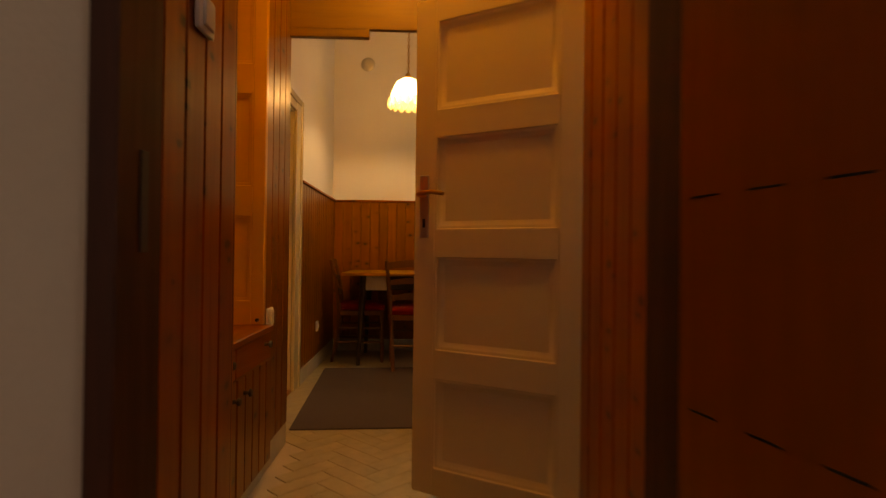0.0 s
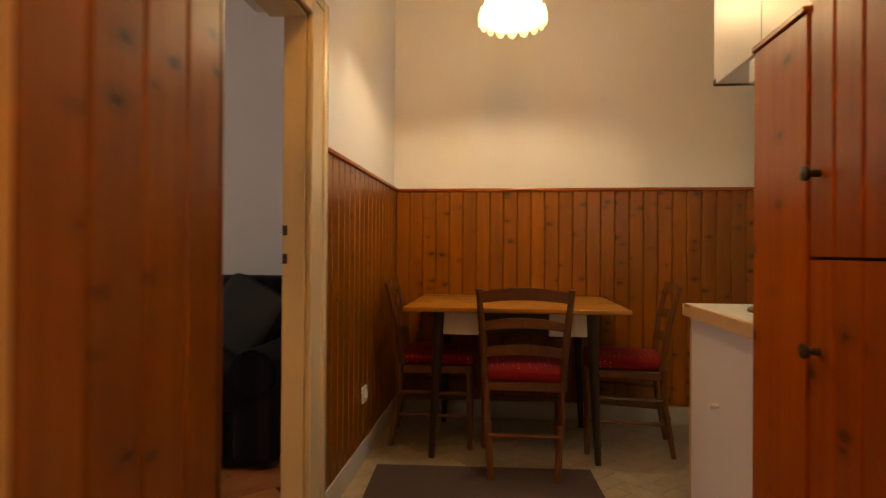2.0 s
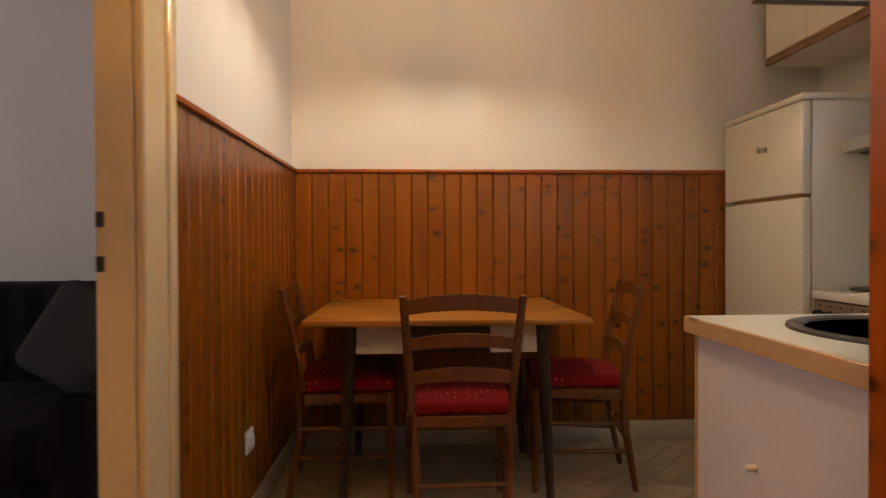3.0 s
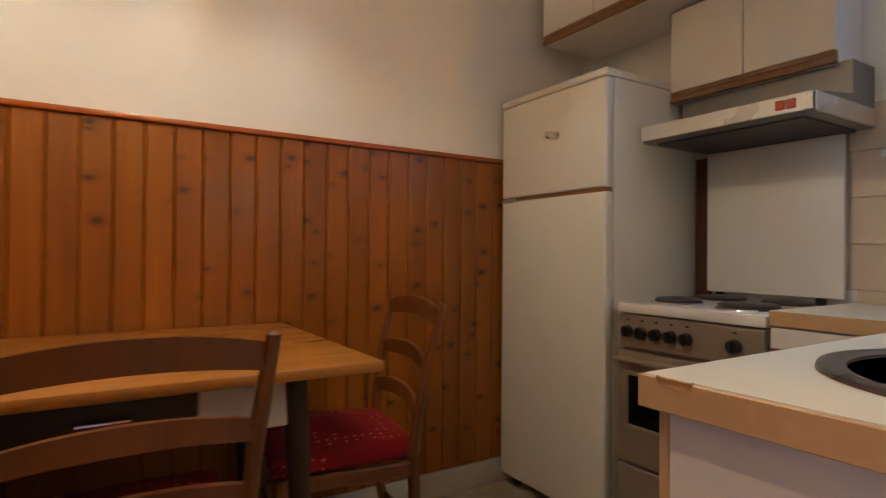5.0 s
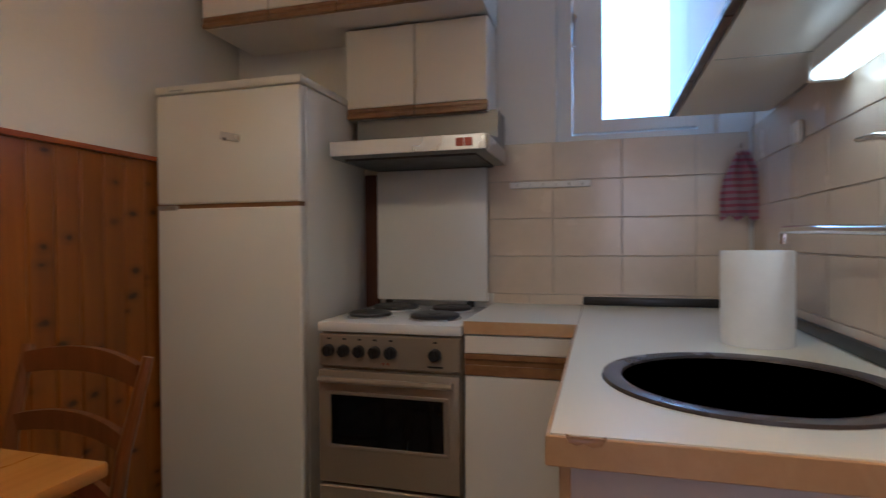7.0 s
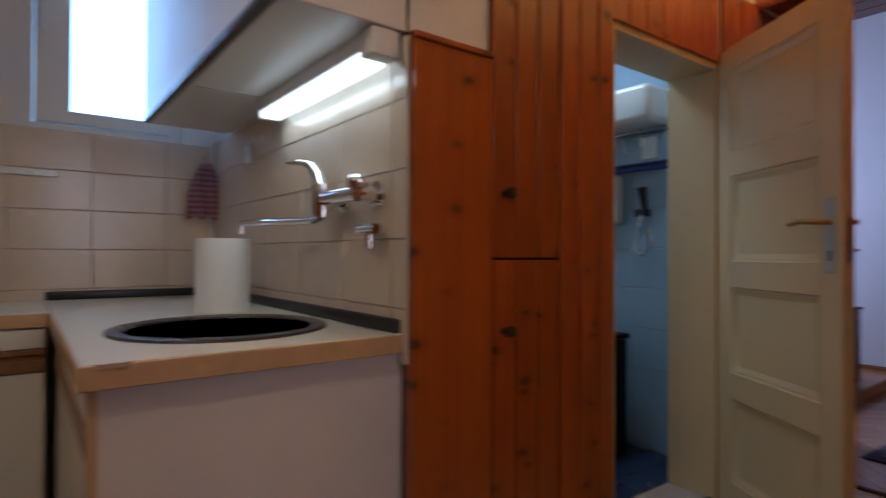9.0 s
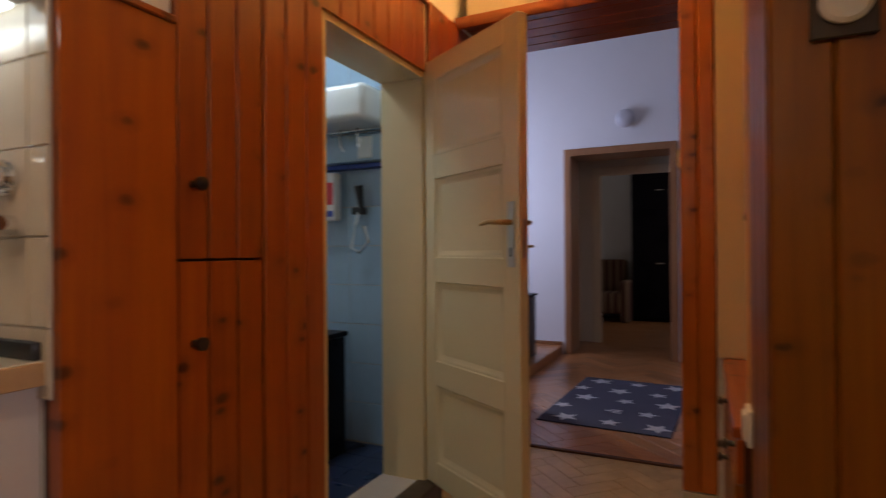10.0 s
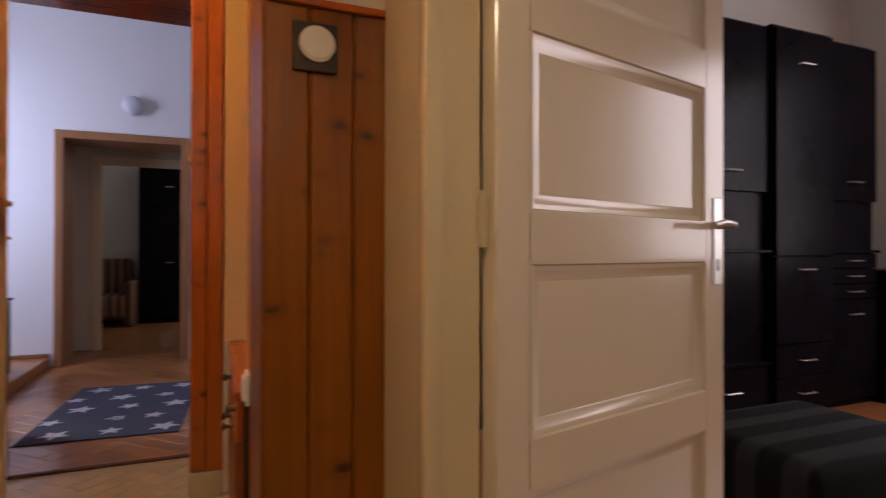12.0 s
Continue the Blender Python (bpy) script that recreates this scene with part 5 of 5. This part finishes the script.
def star(x, y, r, turn):
    bm = bmesh.new()
    vs = []
    for k in range(10):
        a = turn + math.pi * k / 5
        rr = r if k % 2 == 0 else r * 0.45
        vs.append(bm.verts.new((x + rr * math.cos(a), y + rr * math.sin(a), 0.0088)))
    f = bm.faces.new(vs)
    r2 = bmesh.ops.extrude_face_region(bm, geom=[f])
    for v in r2["geom"]:
        if isinstance(v, bmesh.types.BMVert):
            v.co.z = 0.0065
    bmesh.ops.recalc_face_normals(bm, faces=bm.faces)
    part("star", bm, STAR_CLOTH, mt)


random.seed(3)
for i in range(3):
    for j in range(5):
        if (i, j) != (1, 3):
            star(-0.27 + 0.27 * i + (0.06 if j % 2 else -0.03), -0.52 + 0.26 * j, 0.085 - 0.02 * ((i + j) % 2), 0.3 + 0.5 * i + j)
for k, w in enumerate((0.07, 0.10, 0.05)):
    part("print_bar", boxm(-0.05, -0.05 + w, 0.23 + 0.03 * k, 0.245 + 0.03 * k, 0.0072, 0.0082), STAR_CLOTH, mt)

bell = thing("wall_lamp", pose(0.70, -1.598, 2.31), "small round opal lamp over the far doorway", "lamp")
bm = bmesh.new()
bmesh.ops.create_uvsphere(bm, u_segments=24, v_segments=14, radius=0.09, matrix=Matrix.Translation((0, 0.05, 0)) @ Matrix.Diagonal((1, 0.62, 1, 1)))
part("globe", bm, LAMP_WHITE, bell)
part("base", boxm(-0.06, 0.06, 0, 0.02, -0.06, 0.06, bev=0.004), PLASTIC, bell)

structure("plinth_hall", boxm(1.33, 2.6, -1.6, 0.2, 0, 0.085, bev=0.006), PARQUET, "low wooden plinth along the hall wall")
rail("baseboard_south", (1.33, -1.598), (2.55, -1.598), 0.085, 0.12, 0.016, OAK_FRAME, (0, 1), "thin brown skirting")
hc = thing("shoe_cabinet", pose(1.42, -0.95, 0.086), "dark brown cabinet standing on the plinth", "cabinet")
part("body", boxm(0, 0.30, 0, 0.6, 0, 0.55, bev=0.02, seg=3), DARK_LAM, hc)
part("top", boxm(-0.01, 0.31, -0.01, 0.61, 0.55, 0.57, bev=0.006), DARK_LAM, hc)

# far room
wd = thing("wardrobe", pose(0.42, -5.09, 0), "tall dark wardrobe in the far room", "wardrobe")
part("body", boxm(-0.6, 0.58, 0.0, 0.5, 0, 2.2, bev=0.004), DARK_LAM, wd)
for k in range(2):
    for z0, z1 in ((0.06, 1.62), (1.64, 2.17)):
        dd = part("door", boxm(-0.59 + k * 0.585, -0.012 + k * 0.585, 0.5, 0.52, z0, z1, bev=0.003), DARK_LAM, wd)
        part("handle", boxm(-0.16 + k * 0.30, -0.06 + k * 0.30, 0.522, 0.535, (z0 + z1) / 2, (z0 + z1) / 2 + 0.012), STEEL, dd)
ac = thing("armchair", pose(1.40, -4.62, 0), "brown striped armchair in the far room", "armchair")
part("seat", boxm(-0.30, 0.33, -0.25, 0.35, 0.12, 0.42, bev=0.05, seg=3), BROWN_CLOTH, ac)
part("backrest", boxm(-0.30, 0.33, -0.42, -0.22, 0.12, 0.90, bev=0.06, seg=3), BROWN_CLOTH, ac)
for x in (-0.40, 0.30):
    part("armrest", boxm(x, x + 0.13, -0.40, 0.36, 0.0, 0.60, bev=0.045, seg=3), BROWN_CLOTH, ac)

# ---- bathroom ----
bl = thing("water_heater", pose(1.62, 1.70, 1.64), "white wall-mounted water heater with pipes", "water heater")
part("tank", boxm(-0.24, 0.50, 0.0, 0.24, 0.0, 0.17, bev=0.03, seg=3), ENAMEL, bl)
for x in (-0.10, 0.0):
    part("pipe", tube(bmesh.new(), [(x, 0.08, 0.0), (x, 0.08, -0.08), (x - 0.03, 0.05, -0.13), (x - 0.2, 0.03, -0.14)], 0.008, 8), CHROME, bl)
bx = thing("boiler_box", pose(1.46, 1.672, 1.482), "pale grey wall box above the dark blue shelf", "wall box")
part("body", boxm(-0.14, 0.30, 0.0, 0.10, 0.0, 0.125, bev=0.006, seg=2), TILE_BLUE, bx)
part("front", boxm(-0.02, 0.06, 0.1005, 0.108, 0.01, 0.115, bev=0.003), STEEL, bx, "bright metal front plate")
for k in range(3):
    tagged(part("water_pipe", tube(bmesh.new(), [(1.30, 1.69 + 0.02 * k, 1.622 + 0.012 * k), (1.50, 1.70 + 0.02 * k, 1.616 + 0.012 * k), (1.72, 1.69 + 0.02 * k, 1.618 + 0.012 * k)], 0.006, 8), CHROME), "thin chrome water pipe along blue tiles", "pipe", "bathroom pipes")
tagged(part("shower_shelf", boxm(1.30, 1.78, 1.672, 1.73, 1.455, 1.478, bev=0.004), BLUE), "dark blue shelf on the tiles", "shelf")
ws = thing("hand_shower", pose(1.55, 1.70, 1.13), "chrome hand shower on a coiled hose", "shower")
part("hose", tube(bmesh.new(), [(0.0, 0.0, 0.19), (0.02, 0.02, 0.05), (0.05, 0.02, -0.06), (0.0, 0.02, -0.09), (-0.05, 0.02, -0.04), (-0.03, 0.02, 0.04)], 0.009, 8), CHROME, ws)
part("bracket", boxm(-0.01, 0.05, -0.03, 0.02, 0.10, 0.135, bev=0.003), BLACK, ws)
part("head", cyl(bmesh.new(), (0.0, 0.0, 0.12), (0.0, 0.03, 0.24), 0.012, 0.022, 16), BLACK, ws)
for z in (0.62, 1.13):
    tagged(part("tap_knob", cyl(bmesh.new(), (1.375, 1.67, z), (1.375, 1.72, z), 0.028, 0.022, 16, 0.004), CHROME), "chrome tap knob on blue tiles", "tap")
pk = thing("detergent_pack", pose(1.74, 1.70, 1.20), "red and white pack hanging on the tiled wall", "package")
part("bag", boxm(-0.07, 0.07, 0, 0.06, 0.0, 0.24, bev=0.012, seg=2), PLASTIC, pk)
part("print", boxm(-0.06, 0.06, 0.058, 0.0625, 0.08, 0.19, bev=0.001), RED, pk, "red print")
part("stripe", boxm(-0.06, 0.06, 0.058, 0.0625, 0.02, 0.05, bev=0.001), BLUE, pk)
hm = thing("laundry_bin", pose(1.72, 1.80, 0.08), "dark brown laundry bin in the bathroom", "laundry bin")
part("body", boxm(-0.14, 0.24, 0, 0.34, 0, 0.56, bev=0.012, seg=2), DARK_LAM, hm)
part("lid", boxm(-0.15, 0.25, -0.01, 0.35, 0.56, 0.585, bev=0.006), DARK_LAM, hm)
bll = thing("bathroom_lamp", pose(1.72, 2.2, 2.4), "lit square bathroom ceiling lamp", "lamp")
part("diffuser", boxm(-0.18, 0.18, -0.18, 0.18, -0.06, -0.01, bev=0.02, seg=2), BATH_LIGHT, bll)
part("base", boxm(-0.15, 0.15, -0.15, 0.15, -0.012, 0.0), PLASTIC, bll)

# ---- living room ----
sf = thing("sofa", pose(-1.62, 5.0, 0), "charcoal upholstered sofa with buttoned back", "sofa")
part("base", boxm(-0.95, 0.95, -0.46, 0.40, 0.03, 0.30, bev=0.02, seg=2), SOFA_CLOTH, sf)


def cushion(x0, x1, y0, y1, z0, z1, puff=0.03, bev=0.05):
    bm = boxm(x0, x1, y0, y1, z0, z1, bev=bev, seg=4)
    return bm


part("seat_cushion", cushion(-0.80, 0.80, -0.50, 0.22, 0.28, 0.46), SOFA_CLOTH, sf)
bk = part("backrest", cushion(-0.92, 0.92, 0.20, 0.48, 0.28, 0.88, bev=0.07), SOFA_CLOTH, sf)
for x in (-0.95, 0.77):
    bm = boxm(x, x + 0.20, -0.48, 0.40, 0.05, 0.46, bev=0.03, seg=3)
    cyl(bm, (x + 0.10, -0.49, 0.46), (x + 0.10, 0.40, 0.46), 0.115, n=24, bev=0.02)
    part("armrest", bm, SOFA_CLOTH, sf)
for i in range(7):
    for z in (0.60, 0.74):
        part("button", cyl(bmesh.new(), (-0.72 + 0.24 * i + (0.12 if z > 0.7 else 0), 0.205, z), (-0.72 + 0.24 * i + (0.12 if z > 0.7 else 0), 0.193, z), 0.014, 0.010, 12), BLACK, bk)
cu = tagged(part("cushion", boxm(-0.20, 0.20, -0.07, 0.07, -0.20, 0.20, bev=0.06, seg=4), POUF_CLOTH), "grey throw cushion leaning in the sofa corner", "cushion")
cu.matrix_world = pose(-1.02, 5.02, 0.665, -18, 24, -12)

pf = thing("pouf", pose(-1.90, 2.78, 0), "grey striped upholstered footstool in the living room", "footstool")
part("cushion", boxm(-0.36, 0.36, -0.26, 0.30, 0.14, 0.40, bev=0.06, seg=4), POUF_CLOTH, pf)
for x in (-0.28, 0.28):
    for y in (-0.19, 0.22):
        part("foot", cyl(bmesh.new(), (x, y, 0), (x, y, 0.15), 0.02, 0.026), BLACK, pf)


def wall_unit(m, w, label, fronts, h=2.38):
    """A tall unit with fronts (z0, z1, open) in a column."""
    u = thing("wall_unit", m, label, "wall unit", "dark living room units")
    part("body", boxm(0, w, 0.05, 0.48, 0, h, bev=0.003), DARK_LAM, u)
    for z0, z1, kind in fronts:
        if kind == "open":
            part("niche", boxm(0.02, w - 0.02, 0.045, 0.05, z0, z1), DARK_LAM, u)
            part("shelf", boxm(0, w, 0.0, 0.05, z0 - 0.018, z0, bev=0.002), DARK_LAM, u)
        else:
            f = part(kind, boxm(0.004, w - 0.004, 0.02, 0.05, z0 + 0.003, z1 - 0.003, bev=0.003), DARK_LAM, u)
            hz = z0 + (z1 - z0) * (0.5 if kind == "drawer" else 0.12 if z0 > 1.1 else 0.85)
            part("handle", tube(bmesh.new(), [(w / 2 - 0.06, 0.02, hz), (w / 2 - 0.055, -0.005, hz), (w / 2 + 0.055, -0.005, hz), (w / 2 + 0.06, 0.02, hz)], 0.006, 8), STEEL, f, "thin steel handle")
    return u


# backs stand against the living room's south wall, fronts towards +y
wall_unit(pose(-2.45, 1.80, 0, 0, 0, 180), 0.62, "tall black-brown wall unit with an open niche", [(0.05, 0.33, "drawer"), (0.35, 1.0, "open"), (1.02, 1.34, "open"), (1.36, 2.36, "door")])
wall_unit(pose(-3.08, 1.84, 0, 0, 0, 180), 0.52, "tall glossy black-brown wall unit with drawers", [(0.05, 0.25, "drawer"), (0.25, 0.45, "drawer"), (0.45, 0.98, "door"), (0.98, 2.36, "door")], 2.38)
wall_unit(pose(-3.62, 1.80, 0, 0, 0, 180), 0.48, "tall black-brown wall unit with three drawers", [(0.05, 0.70, "door"), (0.70, 0.80, "drawer"), (0.80, 0.90, "drawer"), (0.90, 1.0, "drawer"), (1.02, 1.32, "open"), (1.34, 2.36, "door")])
tv = thing("low_cabinet", pose(-4.11, 1.85, 0, 0, 0, 180), "low black-brown cabinet beside the wall unit", "cabinet")
part("body", boxm(0, 0.46, 0.02, 0.5, 0, 0.86, bev=0.003), DARK_LAM, tv)
part("top", boxm(-0.01, 0.47, 0.0, 0.5, 0.86, 0.885, bev=0.003), DARK_LAM, tv)

# ---- pieces: tiles and parquet ----
TILES = {}


def tile_mesh(w, h, t, material, bev=0.0015):
    key = (round(w, 4), round(h, 4), material.name)
    if key not in TILES:
        me = bpy.data.meshes.new("tile")
        b = bev
        vs = [(0, 0, 0), (w, 0, 0), (w, 0, h), (0, 0, h), (0, -t + b, 0), (w, -t + b, 0), (w, -t + b, h), (0, -t + b, h), (b, -t, b), (w - b, -t, b), (w - b, -t, h - b), (b, -t, h - b)]
        fs = [(8, 9, 10, 11), (4, 5, 9, 8), (5, 6, 10, 9), (6, 7, 11, 10), (7, 4, 8, 11), (0, 1, 5, 4), (1, 2, 6, 5), (2, 3, 7, 6), (3, 0, 4, 7)]
        me.from_pydata(vs, [], fs)
        me.materials.append(material)
        TILES[key] = me
    return TILES[key]


def tiled(name, m, length, rows, w, material, label, first=0.0, skip=None, t=0.007, g=0.003):
    """Wall tiles along local x, facing local -y; rows are (z0, z1)."""
    wall = thing(name, m, label, "wall tiles", kind="structure")
    part("bed", boxm(0, length, -0.003, 0.0, rows[0][0], rows[-1][1]), GROUT, wall)
    for z0, z1 in rows:
        x = -first
        while x < length - 0.005:
            a, b = max(0, x), min(length, x + w)
            if b - a > 0.01 and not (skip and skip(a, b, z0)):
                ob = new("tile", tile_mesh(b - a - g, z1 - z0 - g, t, material))
                ob.parent = wall
                ob.location = (a + g / 2, 0, z0 + g / 2)
            x += w
    return wall


tiled("wall_tiles_window", pose(2.519, 5.0, 0, 0, 0, -90), 1.53, [(0.905 + 0.149 * k, 0.905 + 0.149 * (k + 1)) for k in range(4)], 0.2585, TILE, "beige glazed wall tiles under the window", 0.198)
tiled("wall_tiles_window_low", pose(2.519, 4.40, 0, 0, 0, -90), 0.94, [(0.80, 0.905)], 0.2585, TILE, "beige glazed wall tiles along the worktop", 0.115)
tiled("wall_tiles_sink", pose(2.51, 3.4525, 0, 0, 0, 180), 1.51, [(0.80, 0.92)] + [(0.92 + 0.154 * k, min(1.52, 0.92 + 0.154 * (k + 1))) for k in range(4)], 0.2585, TILE, "beige glazed wall tiles behind the sink", 0.1)
tiled("wall_tiles_bathroom", pose(2.5, 1.657, 0, 0, 0, 180), 1.22, [(0.09 + 0.197 * k, 0.09 + 0.197 * (k + 1)) for k in range(11)], 0.30, TILE_BLUE, "pale blue glazed bathroom wall tiles", 0.05)
bf = thing("bathroom_tiles", ORIGIN, "navy blue bathroom floor tiles", "floor tiles", kind="structure")
for i in range(8):
    for j in range(10):
        ob = new("tile", tile_mesh(0.147, 0.147, 0.006, TILE_NAVY))
        ob.parent = bf
        ob.matrix_basis = pose(1.29 + 0.15 * i, 1.67 + 0.15 * j, 0.0805, -90, 0, 0)


def slab_mesh(name, L, W, t, material):
    bm = boxm(-L / 2, L / 2, -W / 2, W / 2, -t, 0)
    top = [e for e in bm.edges if all(v.co.z > -t / 2 for v in e.verts)]
    bmesh.ops.bevel(bm, geom=top, offset=0.0012, segments=1, affect="EDGES")
    me = bpy.data.meshes.new(name)
    bm.to_mesh(me)
    bm.free()
    me.materials.append(material)
    return me


def herringbone(parent, name, inside, L, W, material, turn, centre, near, edge=None, limit=290, g=0.0015):
    """Blocks laid in herringbone; the ones in the near stretch are parts, the rest one mesh."""
    me = slab_mesh(name, L - g, W - g, 0.006, material)
    n = round(L / W)
    R = Matrix.Rotation(radians(turn), 4, "Z")
    count, rest = 0, bmesh.new()
    for i in range(-60, 61):
        for j in range(-14, 15):
            for vert in (False, True):
                ox, oy = i * W + j * L, i * W - j * L
                if vert:
                    loc = Matrix.Translation((ox - W / 2, oy + L / 2 , 0)) @ Matrix.Rotation(math.pi / 2, 4, "Z")
                else:
                    loc = Matrix.Translation((ox + L / 2, oy + W / 2, 0))
                m = Matrix.Translation((centre[0], centre[1], 0)) @ R @ loc
                x, y = m.translation.xy
                if not inside(x, y):
                    continue
                if edge and abs(y - edge[0]) < L / 2:
                    # blocks at the doorway strip are sawn off along it
                    k = bmesh.new()
                    k.from_mesh(me)
                    bmesh.ops.transform(k, matrix=m, verts=k.verts)
                    bmesh.ops.bisect_plane(k, geom=k.verts[:] + k.edges[:] + k.faces[:], plane_co=(0, edge[0], 0), plane_no=(0, edge[1], 0), clear_outer=True)
                    if k.faces:
                        part(name, k, material, parent)
                    continue
                if near(x, y) and count < limit:
                    ob = new(name, me)
                    ob.parent = parent
                    ob.matrix_basis = m
                    count += 1
                else:
                    k = len(rest.verts)
                    rest.from_mesh(me)
                    rest.verts.ensure_lookup_table()
                    bmesh.ops.transform(rest, matrix=m, verts=rest.verts[k:])
    if rest.verts:
        r = part("more_" + name + "s", rest, material, parent)
        r["kind"] = "stuff"


def in_kitchen(x, y):
    return (-0.42 < x < 2.5 and 2.95 < y < 5.6) or (-0.02 < x < 1.05 and 0.98 < y <= 2.95)


herringbone(floor_kitchen, "floor_tile", in_kitchen, 0.26, 0.087, VINYL, 45, (0.4, 3.0), lambda x, y: y < 5.3 and x < 1.3, (1.13, -1))
herringbone(floor_hall, "parquet_block", lambda x, y: (-0.9 < x < 1.6 and -1.65 < y < 1.34) or (-0.6 < x < 1.7 and -4.9 < y < -1.65), 0.42, 0.105, PARQUET, 45, (0.5, 0.0), lambda x, y: y > -1.6, (1.13, 1))
herringbone(floor_living, "parquet_block", lambda x, y: -4.5 < x < -0.62 and 1.4 < y < 5.5, 0.42, 0.105, PARQUET, 45, (-2.0, 3.0), lambda x, y: x > -2.6)
